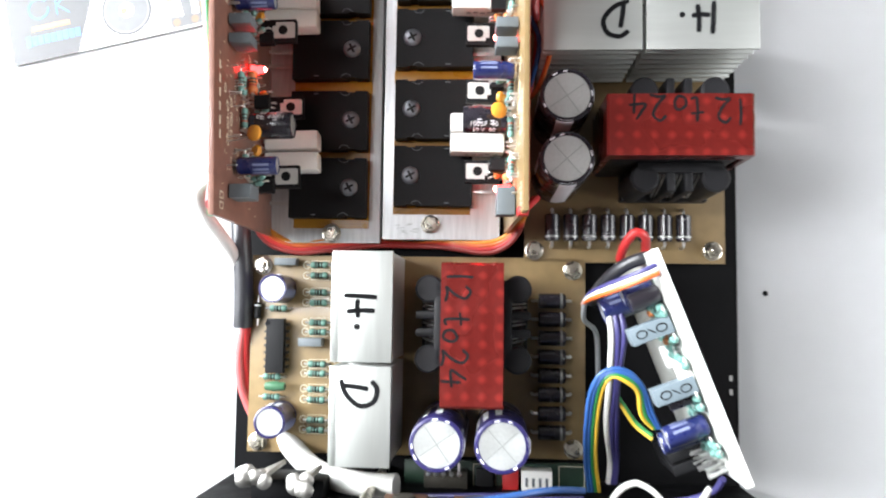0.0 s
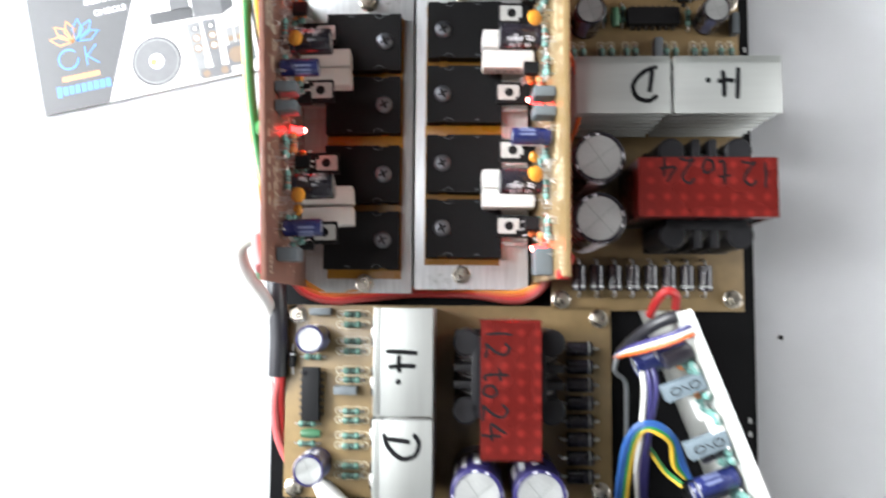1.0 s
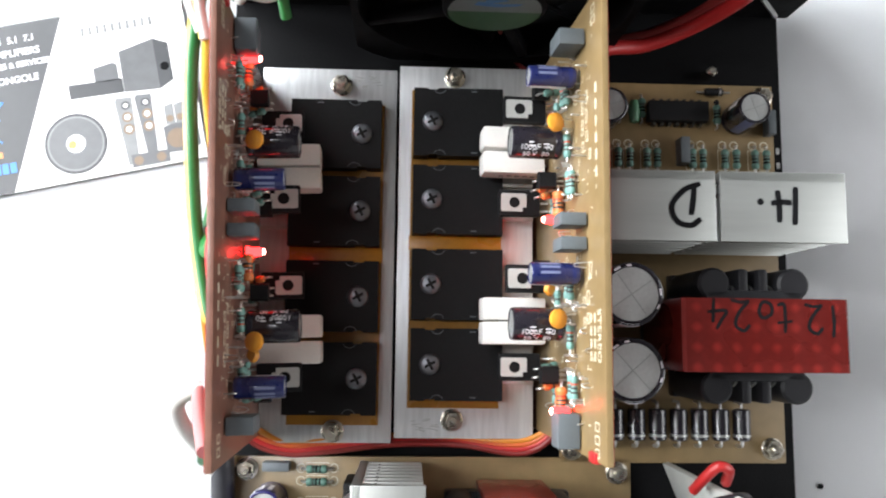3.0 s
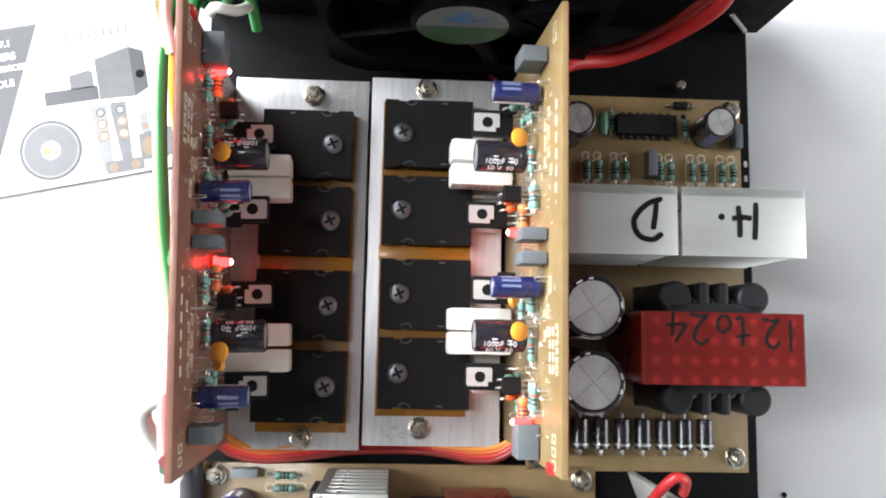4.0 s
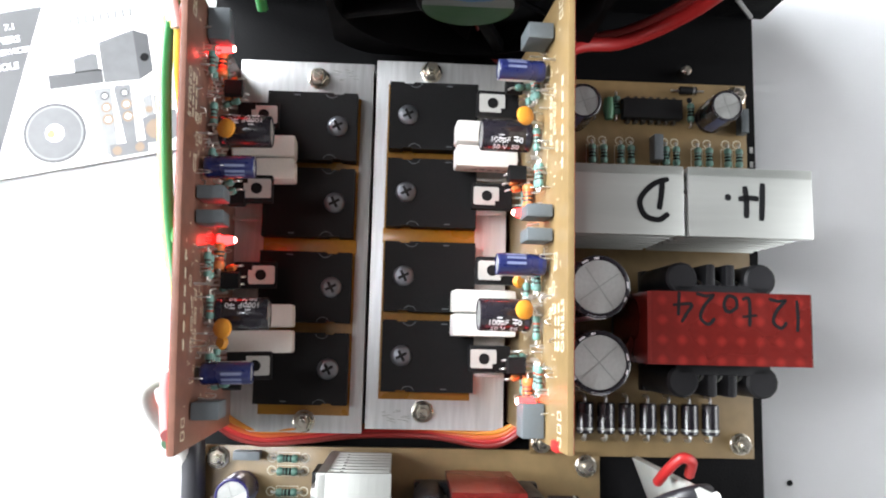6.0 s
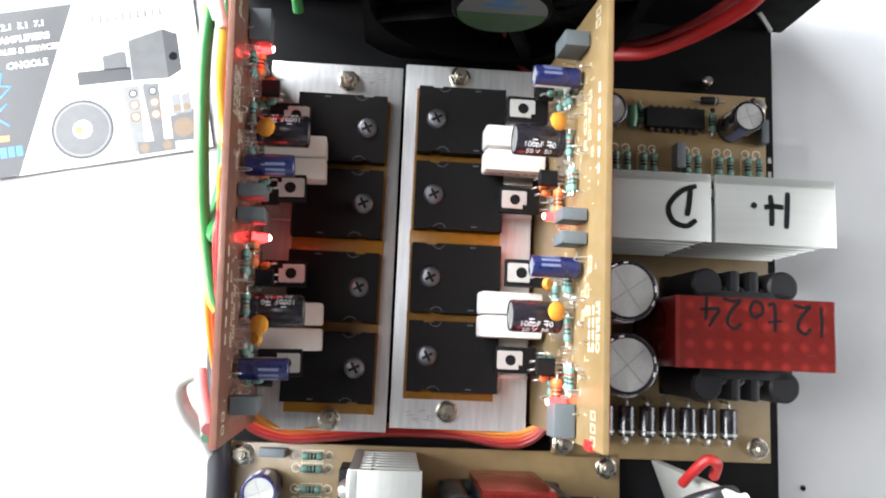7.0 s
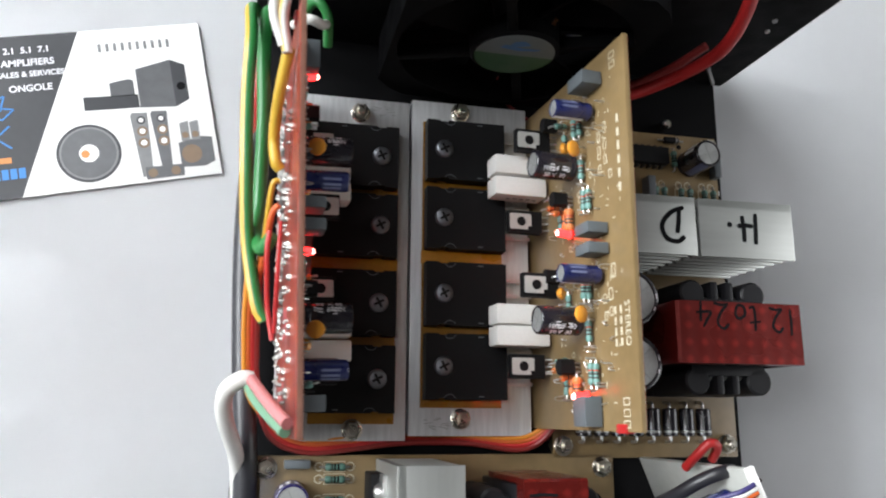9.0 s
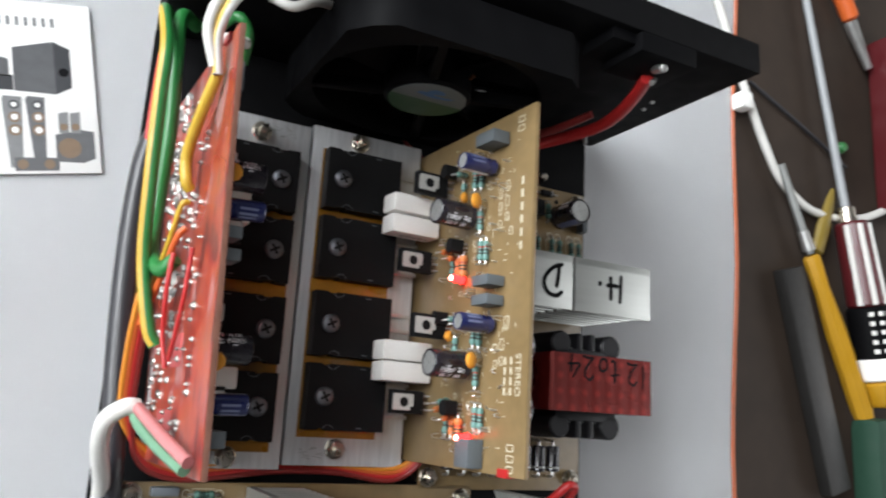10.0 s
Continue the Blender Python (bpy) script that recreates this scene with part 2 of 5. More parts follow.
def spin(bm, profile, seg=20, m=None):
    """A turned body: profile of (radius, height) along the local z axis of m."""
    m = m or Matrix.Identity(4)
    rings = []
    for r, h in profile:
        if r < 1e-6:
            rings.append([bm.verts.new(m @ Vector((0, 0, h)))])
        else:
            rings.append([bm.verts.new(m @ Vector((r * math.cos(2 * math.pi * i / seg), r * math.sin(2 * math.pi * i / seg), h))) for i in range(seg)])
    for a, b in zip(rings, rings[1:]):
        for i in range(seg):
            j = (i + 1) % seg
            face = [a[i % len(a)], a[j % len(a)], b[j % len(b)], b[i % len(b)]]
            face = list(dict.fromkeys(face))
            if len(face) > 2:
                bm.faces.new(face)
    return bm


def along(p0, p1):
    """A frame at p0 whose z axis points to p1, and the distance."""
    d = Vector(p1) - Vector(p0)
    return Matrix.Translation(p0) @ d.to_track_quat("Z", "Y").to_matrix().to_4x4(), d.length


def rod(bm, p0, p1, r, seg=12, r2=None, soft=0.0):
    m, h = along(p0, p1)
    r2 = r if r2 is None else r2
    if soft:
        return spin(bm, [(0, 0), (r - soft, 0), (r, soft), (r2, h - soft), (r2 - soft, h), (0, h)], seg, m)
    return spin(bm, [(0, 0), (r, 0), (r2, h), (0, h)], seg, m)


def smooth_line(pts, sub=6):
    pts = [Vector(p) for p in pts]
    if len(pts) < 3:
        return pts
    out = []
    ext = [pts[0] * 2 - pts[1]] + pts + [pts[-1] * 2 - pts[-2]]
    for i in range(1, len(ext) - 2):
        a, b, c, d = ext[i - 1:i + 3]
        for k in range(sub):
            t = k / sub
            out.append(0.5 * ((2 * b) + (c - a) * t + (2 * a - 5 * b + 4 * c - d) * t * t + (3 * b - a - 3 * c + d) * t ** 3))
    out.append(pts[-1])
    return out


def tube(bm, pts, r, seg=8, sub=6):
    line = smooth_line(pts, sub)
    up = Vector((0.12, 0.31, 0.94))
    rings = []
    for i, p in enumerate(line):
        d = (line[min(i + 1, len(line) - 1)] - line[max(i - 1, 0)]).normalized()
        side = d.cross(up)
        side = side.normalized() if side.length > 1e-4 else Vector((1, 0, 0))
        up = side.cross(d).normalized()
        rings.append([bm.verts.new(p + (side * math.cos(2 * math.pi * k / seg) + up * math.sin(2 * math.pi * k / seg)) * r) for k in range(seg)])
    for a, b in zip(rings, rings[1:]):
        for k in range(seg):
            bm.faces.new((a[k], a[(k + 1) % seg], b[(k + 1) % seg], b[k]))
    bm.faces.new(rings[0][::-1])
    bm.faces.new(rings[-1])
    return bm


def slab(bm, outline, z0, z1, m=None):
    """A plate of the given outline (x, y) between two heights."""
    m = m or Matrix.Identity(4)
    low = [bm.verts.new(m @ Vector((x, y, z0))) for x, y in outline]
    top = [bm.verts.new(m @ Vector((x, y, z1))) for x, y in outline]
    bm.faces.new(low[::-1])
    bm.faces.new(top)
    for i in range(len(low)):
        j = (i + 1) % len(low)
        bm.faces.new((low[i], low[j], top[j], top[i]))
    return bm


def stroke(bm, pts, w, z, h=0.12, sub=5):
    """A flat pen stroke lying on a surface at height z."""
    line = smooth_line([(x, y, z) for x, y in pts], sub)
    n = len(line)
    left, right = [], []
    for i, p in enumerate(line):
        d = (line[min(i + 1, n - 1)] - line[max(i - 1, 0)]).normalized()
        s = Vector((-d.y, d.x, 0)) * w * 0.5 * (1.0 if 0 < i < n - 1 else 0.75)
        left.append((p + s)[:2])
        right.append((p - s)[:2])
    return slab(bm, right + left[::-1], z - 0.05, z + h)


def arc(cx, cy, r, a0, a1, n=10):
    return [(cx + r * math.cos(radians(a0 + (a1 - a0) * i / n)), cy + r * math.sin(radians(a0 + (a1 - a0) * i / n))) for i in range(n + 1)]


def part(name, bm, material, parent, label=""):
    bmesh.ops.recalc_face_normals(bm, faces=bm.faces[:])
    me = bpy.data.meshes.new(name)
    bm.to_mesh(me)
    bm.free()
    me.transform(Matrix.Scale(MM, 4))
    me.materials.append(material)
    for p in me.polygons:
        p.use_smooth = True
    me.set_sharp_from_angle(angle=radians(38))
    ob = new(name, me)
    if parent is not None:
        ob.parent = parent
    if label:
        tagged(ob, label)
    return ob


def thing(name, x, y, z, label, category, group="", kind="", rz=0.0):
    ob = new(name)
    ob.empty_display_size = 0.01
    ob.matrix_basis = pose(x * MM, y * MM, z * MM, 0, 0, rz)
    return tagged(ob, label, category, group, kind)


def mm(x, y, z, rx=0, ry=0, rz=0):
    return pose(x * MM, y * MM, z * MM, rx, ry, rz)


def B():
    return bmesh.new()


def lettering(name, text, size, material, parent, m, label=""):
    cu = bpy.data.curves.new(name, "FONT")
    cu.body, cu.size, cu.align_x, cu.align_y, cu.extrude = text, size * MM, "CENTER", "CENTER", 0.00004
    cu.offset = 0.00008 if name.startswith("heading") else 0.0
    tmp = new("tmp", cu)
    me = bpy.data.meshes.new_from_object(tmp.evaluated_get(bpy.context.evaluated_depsgraph_get()))
    bpy.data.objects.remove(tmp)
    me.materials.clear()
    me.materials.append(material)
    ob = new(name, me)
    ob.parent = parent
    ob.matrix_basis = m
    if label:
        tagged(ob, label)
    return ob


def wire(name, pts, r, material, label, group="", stripe=None):
    ob = thing(name, *pts[0], label, "wire", group)
    p0 = Vector(pts[0])
    rel = [Vector(q) - p0 for q in pts]
    part("insulation", tube(B(), rel, r, 10, 6), material, ob)
    if stripe is not None:
        flank = [q + Vector((-r * 0.42, 0, r * 0.3)) for q in rel]
        part("stripe", tube(B(), flank, r * 0.62, 8, 6), stripe, ob)
        bm = B()
        line = smooth_line(flank, 7)
        for a, b in zip(line[3:-1:3], line[4::3]):
            m, h = along(a, b)
            box(bm, 0, 0, 0, r * 0.7, r * 0.7, 0.5, 0, m @ Matrix.Translation((r * 0.2, r * 0.2, 0)))
        tagged(part("wire_print", bm, BAND, ob, "short dark printed ticks"), kind="stuff")
    return ob


# ---- room and work surface ----
floor = part("floor", box(B(), 150, 300, -21, 3000, 3600, 40), FLOOR, None)
tagged(floor, "brown stained hard floor under the white sheet", "floor", kind="structure")
for nm, c, s in (("wall_west_low", (-1330, 300, 190), (60, 3600, 380)), ("wall_west_high", (-1330, 300, 1920), (60, 3600, 960)),
                 ("wall_west_near", (-1330, -875, 910), (60, 1250, 1060)), ("wall_west_far", (-1330, 1825, 910), (60, 550, 1060)),
                 ("wall_east_low", (1680, 300, 170), (60, 3600, 340)), ("wall_east_high", (1680, 300, 1840), (60, 3600, 1120)),
                 ("wall_east_near", (1680, -1150, 810), (60, 700, 940)), ("wall_east_far", (1680, 1350, 810), (60, 1500, 940)),
                 ("wall_north", (150, 2130, 1200), (3000, 60, 2400)), ("wall_south", (150, -1530, 1200), (3000, 60, 2400))):
    tagged(part(nm, box(B(), *c, *s), WALL, None), "plain painted wall of the room", "wall", kind="structure")
# Unseen ceiling, darkened in place of a hand above that blocks the light.
tagged(part("ceiling", box(B(), 150, 300, 2430, 3100, 3700, 60), CEILING, None), "unseen ceiling, made dark to keep overhead light down", "ceiling", kind="structure")

sheet = thing("paper_sheet", -200, 40, 0, "large white sheet laid flat on the brown floor", "sheet")
bm = B()
nx, ny = 26, 24
grid = [[bm.verts.new((-700 + i * (1118 / nx) + (0.10 * (j * 36 - 300) * (i / nx)) * 0.4 + (1.6 * math.sin(j * 1.7) if i == nx else 0), -500 + j * 45, -0.35 + 0.04 * noise.noise((i * 0.4, j * 0.4, 0)))) for j in range(ny + 1)] for i in range(nx + 1)]
for i in range(nx):
    for j in range(ny):
        bm.faces.new((grid[i][j], grid[i + 1][j], grid[i + 1][j + 1], grid[i][j + 1]))
bmesh.ops.solidify(bm, geom=bm.faces[:], thickness=0.25)
part("sheet_face", bm, PAPER, sheet)
edge = [(-700 + 1118 + 0.04 * (j * 36 - 300) + 1.6 * math.sin(j * 1.7) + 0.8, -500 + j * 45, -0.4) for j in range(ny + 1)]
part("edge_strip", tube(B(), edge, 1.2, 6, 2), ORANGE_EDGE, sheet, "orange-red worn edge of the sheet")
tagged(part("ink_speck", spin(B(), [(0, 0.35), (0.9, 0.3), (1.0, 0.05)], 9, Matrix.Translation((132, -40, 0))), INK, None), "tiny dark speck on the white sheet", "speck")

# ---- business card ----
card = thing("business_card", -126.4, 86.6, 0.4, "white and charcoal printed business card lying on the sheet", "card", rz=12.2)
part("card_stock", box(B(), 0, 0, 0.15, 92, 58, 0.4, 0.1), CARD, card)
part("dark_panel", slab(B(), [(-46, -29), (-18.6, -29), (5.0, 29), (-46, 29)], 0.3, 0.38), CARD_DARK, card, "charcoal slanted panel")
for nm, txt, x, y, s in (("heading", "2.1  5.1  7.1", -12, 23.4, 3.1), ("heading_line", "AMPLIFIERS", -12, 18.8, 3.4), ("heading_line", "SALES & SERVICES", -11.5, 14.6, 2.75), ("heading_line", "ONGOLE", -12, 9.4, 3.3)):
    lettering(nm, txt, s, PRINT, card, mm(x, y, 0.44))
for i in range(10):
    part("print_bar", box(B(), 11.4 + i * 2.55, 22.1, 0.4, 1.0, 3.0, 0.1), CARD_MID, card)
for i in range(9):
    part("print_bar", box(B(), -38.5 + i * 2.6, -20.5, 0.42, 2.1, 3.6 if i else 4.6, 0.1), CARD_BLUE, card)
part("print_bar", box(B(), -28.5, -15.6, 0.42, 16, 2.0, 0.1), CARD_ORANGE, card, "dull orange bar")
for sgn, mt in ((-1, CARD_ORANGE), (1, CARD_BLUE)):
    bm = B()
    for a, ln in ((80, 9.5), (48, 10.5), (16, 10)):
        ux, uy = sgn * math.cos(radians(a)), math.sin(radians(a))
        tip = (-28.5 + sgn * 0.8 + ux * ln, -0.5 + uy * ln)
        for k in (-1, 1):
            mid = (-28.5 + sgn * 0.8 + ux * ln * 0.55 - k * uy * 2.2, -0.5 + uy * ln * 0.55 + k * ux * 2.2)
            stroke(bm, [(-28.5 + sgn * 0.8, -0.5), mid, tip], 0.7, 0.42, 0.06, 1)
    part("petal_outline", bm, mt, card)
bm = B()
stroke(bm, arc(-32.5, -7.5, 4.2, 40, 360, 12), 0.8, 0.42, 0.06, 1)
stroke(bm, [(-25, -3.5), (-25, -11.5)], 0.8, 0.42, 0.06)
stroke(bm, [(-20, -3.5), (-24.6, -7.5), (-20, -11.5)], 0.8, 0.42, 0.06, 1)
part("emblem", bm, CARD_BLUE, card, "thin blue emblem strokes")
woofer = part("printed_woofer", slab(B(), arc(3.6, -16.2, 10.4, 0, 351, 39), 0.36, 0.4), CARD_DARK, card)
part("printed_ring", slab(B(), arc(3.6, -16.2, 9.5, 0, 351, 39), 0.38, 0.42), CARD_MID, woofer)
part("printed_ring", slab(B(), arc(3.6, -16.2, 8.8, 0, 351, 39), 0.4, 0.44), CARD_GREY, woofer)
part("printed_cone", slab(B(), arc(3.6, -16.2, 3.2, 0, 345, 23), 0.42, 0.46), CARD, woofer)
part("printed_glow", slab(B(), arc(2.4, -16.4, 1.4, 0, 340, 17), 0.44, 0.48), CARD_ORANGE, woofer)
sub = part("printed_subwoofer", slab(B(), [(22.2, -1.5), (34.2, -2.4), (34.2, 15.6), (22.2, 13)], 0.36, 0.4), CARD_GREY, card)
part("printed_side", slab(B(), [(34.2, -2.4), (39, 0), (39, 13.2), (34.2, 15.6)], 0.36, 0.4), CARD_DARK, sub)
part("printed_port", slab(B(), arc(36.8, 5.2, 1.5, 0, 340, 17), 0.38, 0.43), INK, sub)
sat = part("printed_receiver", slab(B(), [(4, -0.8), (22, -1.4), (22, 3.6), (13, 3.8), (4, 4.2)], 0.36, 0.4), CARD_DARK, card)
part("printed_satellite", slab(B(), [(13, 3.5), (21, 3.2), (21, 8.8), (19.5, 9.6), (13, 8.6)], 0.36, 0.4), CARD_GREY, card)
for k, (x0, x1) in enumerate(((18.3, 24), (25, 30.6))):
    tw = part("printed_tower", slab(B(), [(x0 + 1.6, -27 + k * 2), (x1 - 0.6, -26.5 + k * 2), (x1, -3.6), (x0 + 0.6, -3.2), (x0, -4.4)], 0.36, 0.4), CARD_MID if k == 0 else CARD_GREY, card)
    for cy, r, mt in ((-6.2, 1.5, CARD_DARK), (-10.3, 1.8, CARD_ORANGE), (-14.6, 1.9, CARD_ORANGE)):
        part("printed_driver", slab(B(), arc(x0 + 3.4, cy, r, 0, 340, 17), 0.39, 0.43), mt if mt is CARD_DARK else CARD_BROWN, tw)
        part("printed_dome", slab(B(), arc(x0 + 3.4, cy, r * 0.55, 0, 340, 17), 0.42, 0.46), CARD, tw)
part("printed_centre_speaker", slab(B(), [(21, -28), (33.5, -28), (33.8, -23.8), (21, -23.6)], 0.4, 0.44), CARD_GREY, card)
for x in (23.2, 30.8):
    part("printed_driver", slab(B(), arc(x, -25.9, 1.6, 0, 340, 17), 0.43, 0.47), CARD_BROWN, card)
part("printed_bass_box", slab(B(), [(33, -25), (41, -25.5), (44.5, -24), (44.5, -15), (41, -14.4), (33, -16)], 0.36, 0.4), CARD_GREY, card)
part("printed_driver", slab(B(), arc(37, -20.5, 3.4, 0, 345, 23), 0.39, 0.43), CARD_BROWN, card)
for x in (34.2, 37.6):
    part("printed_small_speaker", slab(B(), [(x, -15.5), (x + 3, -15.5), (x + 3, -8.2), (x, -8.8)], 0.38, 0.42), CARD_MID, card)
    part("printed_driver", slab(B(), arc(x + 1.5, -13.4, 1.2, 0, 340, 17), 0.41, 0.45), CARD_BROWN, card)

# ---- chassis ----
chassis = thing("amplifier_chassis", 26, 5, 0, "black powder-coated amplifier chassis, open on top", "chassis")
base = part("base_plate", box(B(), 0.4, 0, 8, 185, 229, 2, 0.3), BLACK, chassis)
for x in (-80, 80):
    for y in (-98, 98):
        part("foot", rod(B(), (x, y, 0), (x, y, 7), 8, 18, 7, 1), RUBBER, chassis)
rear = part("rear_panel", box(B(), 2.6, 120.3, 54, 189.4, 11.5, 93, 0.8), BLACK, chassis, "thick black rear panel")
for x, z in ((86, 54), (84, 61)):
    part("screw", rod(B(), (x, 114.9, z), (x, 113.8, z), 1.0, 10, 0.8), TIN, chassis)
# Bright rod added where a slit by the panel lets the sheet show.
part("bare_edge", rod(B(), (92, 114.4, 10), (81.5, 114.4, 23), 0.9, 8), TIN, chassis, "bright rod standing in for a slit by the rear panel")
part("stud", rod(B(), (67.5, 92.6, 9), (67.5, 92.6, 15), 1.9, 12, 1.6, 0.5), STEEL, chassis, "small steel stud")
part("rear_rib", box(B(), 44, 112.6, 90, 22, 4, 16, 0.6), PLASTIC, chassis)
front = part("front_panel", box(B(), 0.4, -116.2, 48, 185, 4, 80, 0.6), BLACK, chassis, "black front panel")
for k in range(2):
    part("base_slot", box(B(), 90.2, -76 - k * 5, 9.05, 1.1, 2.0, 0.3), TIN, chassis)
    part("base_slot", box(B(), 91.4, 62 + k * 5, 9.05, 1.1, 2.0, 0.3), TIN, chassis)

# ---- fan ----
fan = thing("cooling_fan", 16, 98.5, 55, "black cooling fan with a white and green hub sticker", "fan")
bm = B()
ring_n = 40
outer, inner = [], []
for i in range(ring_n):
    a = 2 * math.pi * i / ring_n
    c, s = math.cos(a), math.sin(a)
    k = min(40 / max(abs(c), 1e-6), 40 / max(abs(s), 1e-6))
    k = min(k, 50)
    outer.append((c * k, s * k))
    inner.append((c * 38, s * 38))
layers = [[[bm.verts.new((x, y, z)) for x, z in loop] for loop in (outer, inner)] for y in (0, 15.5)]
for i in range(ring_n):
    j = (i + 1) % ring_n
    for quad in ((layers[0][0][i], layers[0][0][j], layers[0][1][j], layers[0][1][i]), (layers[1][0][j], layers[1][0][i], layers[1][1][i], layers[1][1][j]),
                 (layers[0][0][j], layers[0][0][i], layers[1][0][i], layers[1][0][j]), (layers[0][1][i], layers[0][1][j], layers[1][1][j], layers[1][1][i])):
        bm.faces.new(quad)
part("fan_frame", bm, PLASTIC, fan)
hub_m = Matrix.Rotation(radians(90), 4, "X")
hub = part("hub", spin(B(), [(0, 0.3), (13.6, 0.3), (14.6, -0.6), (14.6, -13), (0, -13)], 32, hub_m), PLASTIC, fan)
part("sticker", slab(B(), arc(0, 0, 13, 0, 180, 24), 0.3, 0.5, hub_m), STICKER_W, hub, "white upper half of the sticker")
part("sticker", slab(B(), arc(0, 0, 13, 180, 360, 24), 0.3, 0.5, hub_m), STICKER_G, hub, "green lower half of the sticker")
bm = B()
slab(bm, [(-6, 4.4), (0, 3.2), (6, 4.2), (7, 5.4), (1, 5.0), (-5, 6.4)], 0.45, 0.6, hub_m)
slab(bm, arc(0, 6.2, 3.2, 20, 200, 10), 0.45, 0.6, hub_m)
part("sticker_print", bm, STICKER_B, hub, "blue printed swoosh")
for a in (20, 110, 200, 290):
    c, s = math.cos(radians(a)), math.sin(radians(a))
    t = Matrix.Rotation(radians(-a), 4, "Y")
    part("strut", box(B(), c * 26, 2.5, s * 26, 25, 4, 3.2, 0.5, t), PLASTIC, fan)
for i in range(7):
    a = 360 / 7 * i + 10
    t = Matrix.Rotation(radians(-a), 4, "Y") @ Matrix.Rotation(radians(38), 4, "X")
    c, s = math.cos(radians(a)), math.sin(radians(a))
    part("blade", box(B(), c * 25.5, 9, s * 25.5, 23, 1.2, 12, 0.3, t), PLASTIC, fan)
part("contact_pin", rod(B(), (-5.5, 4.2, 14.4), (-5.5, 4.2, 17.4), 0.8, 8), COPPER, fan)
part("contact_pin", rod(B(), (8, 4.2, 14.4), (8, 4.2, 17), 0.7, 8), COPPER, fan)


# ---- heat spreader plates with power transistors ----
def build_spreader():
    ob = thing("heat_spreader", 10.75, 36, 20, "brushed aluminium plate with four black power transistors on amber film", "heat spreader", "transistor plates")
    bm = box(B(), 0, 0, -1.5, 42.5, 117, 3, 0.25)
    box(bm, -20, 0, -6.6, 2.4, 116.6, 7.2, 0.2)
    part("plate", bm, ALU, ob)
    bm = slab(B(), [(-17.5, -49.4), (10.6, -49.4), (10.5, 50.6), (-17.3, 50.6)], -0.05, 0.12)
    part("insulator", bm, KAPTON, ob)
    part("insulator", box(B(), -3.2, 1.3, 0.25, 29, 4.6, 0.26, 0.1), KAPTON_STRIP, ob, "doubled amber film strip")
    first = None
    for k in range(4):
        y = (-36, -11.8, 14.4, 39)[k]
        if first is None:
            o = [(-16.7, -10.8), (-12.4, -10.8), (-12.0, -10.3), (-9.4, -10.3), (-9.0, -10.8), (11.2, -10.8), (11.2, 10.8), (-9.0, 10.8), (-9.4, 10.3), (-12.0, 10.3), (-12.4, 10.8), (-16.7, 10.8)]
            bm = slab(B(), o, 0.3, 5.3)
            first = part("power_transistor", bm, EPOXY, ob)
            bm = B()
            for n, s in ((0, -1), (1, 1)):
                stroke(bm, arc(-8.6, s * 11.2, 2.1, 20 if s < 0 else 200, 160 if s < 0 else 340, 8), 0.22, 5.33, 0.05, 1)
                box(bm, 2.2, s * 9.8, 5.34, 1.8, 0.4, 0.08)
            part("mould_mark", bm, GREYBOX, first)
            part("screw", spin(B(), [(0, 6.7), (1.9, 6.6), (2.8, 6.25), (3.2, 5.7), (3.2, 5.2)], 24, Matrix.Translation((-10.75, 0, 0))), SCREW, first, "cross-head steel screw")
            bm = box(B(), -10.75, 0, 6.6, 3.6, 0.85, 0.3, 0, Matrix.Rotation(radians(28), 4, "Z"))
            box(bm, -10.75, 0, 6.6, 0.85, 3.6, 0.31, 0, Matrix.Rotation(radians(28), 4, "Z"))
            part("cross_recess", bm, EPOXY, first)
            for s in (-5.45, 0, 5.45):
                part("lead", box(B(), 16, s, 2.6, 10, 1.3, 0.6, 0.1), TIN, first)
            first.matrix_basis = mm(0, y, 0)
        else:
            copy_thing(first, mm(0, y, 0))
    for y in (-53, 55):
        part("nut", nut_mesh(), STEEL, ob).matrix_basis = mm(-3.7, y, 0)
    bm = B()
    rnd = random.Random(4)
    for k in range(16):
        x, y = -17 + rnd.random() * 14, -56.5 + rnd.random() * 5
        stroke(bm, [(x, y), (x + rnd.uniform(1, 3), y + rnd.uniform(-0.6, 0.6))], 0.25, 0.02, 0.03)
    part("scuff", bm, SCORE, ob)
    return ob


def nut_mesh():
    bm = B()
    spin(bm, [(0, 0), (3.4, 0), (3.4, 0.5), (2.9, 0.7)], 20)
    spin(bm, [(2.9, 0.6), (2.9, 2.6), (2.5, 2.9), (1.5, 2.9)], 6)
    spin(bm, [(1.5, 0.6), (1.5, 4.2), (1.2, 4.5), (0, 4.5)], 12)
    return bm


spreader = build_spreader()
mirror_plate = copy_thing(spreader, mm(-32.7, 34.5, 20, 0, 0, 180))
for ob in mirror_plate.children:
    if ob.name.startswith("insulator"):
        ob.matrix_basis = mm(0, 2.6 if ob.dimensions.y > 0.05 else 0, 0) @ ob.matrix_basis
bm = B()
for x, y in ((-40, 10), (-15, 10), (-40, 62), (-15, 62), (4, 10), (26, 10), (4, 62), (26, 62)):
    rod(bm, (x, y, 9), (x, y, 17), 3, 8)
tagged(part("plate_spacers", bm, TIN, None), "short metal spacers under the aluminium plates", "spacers")


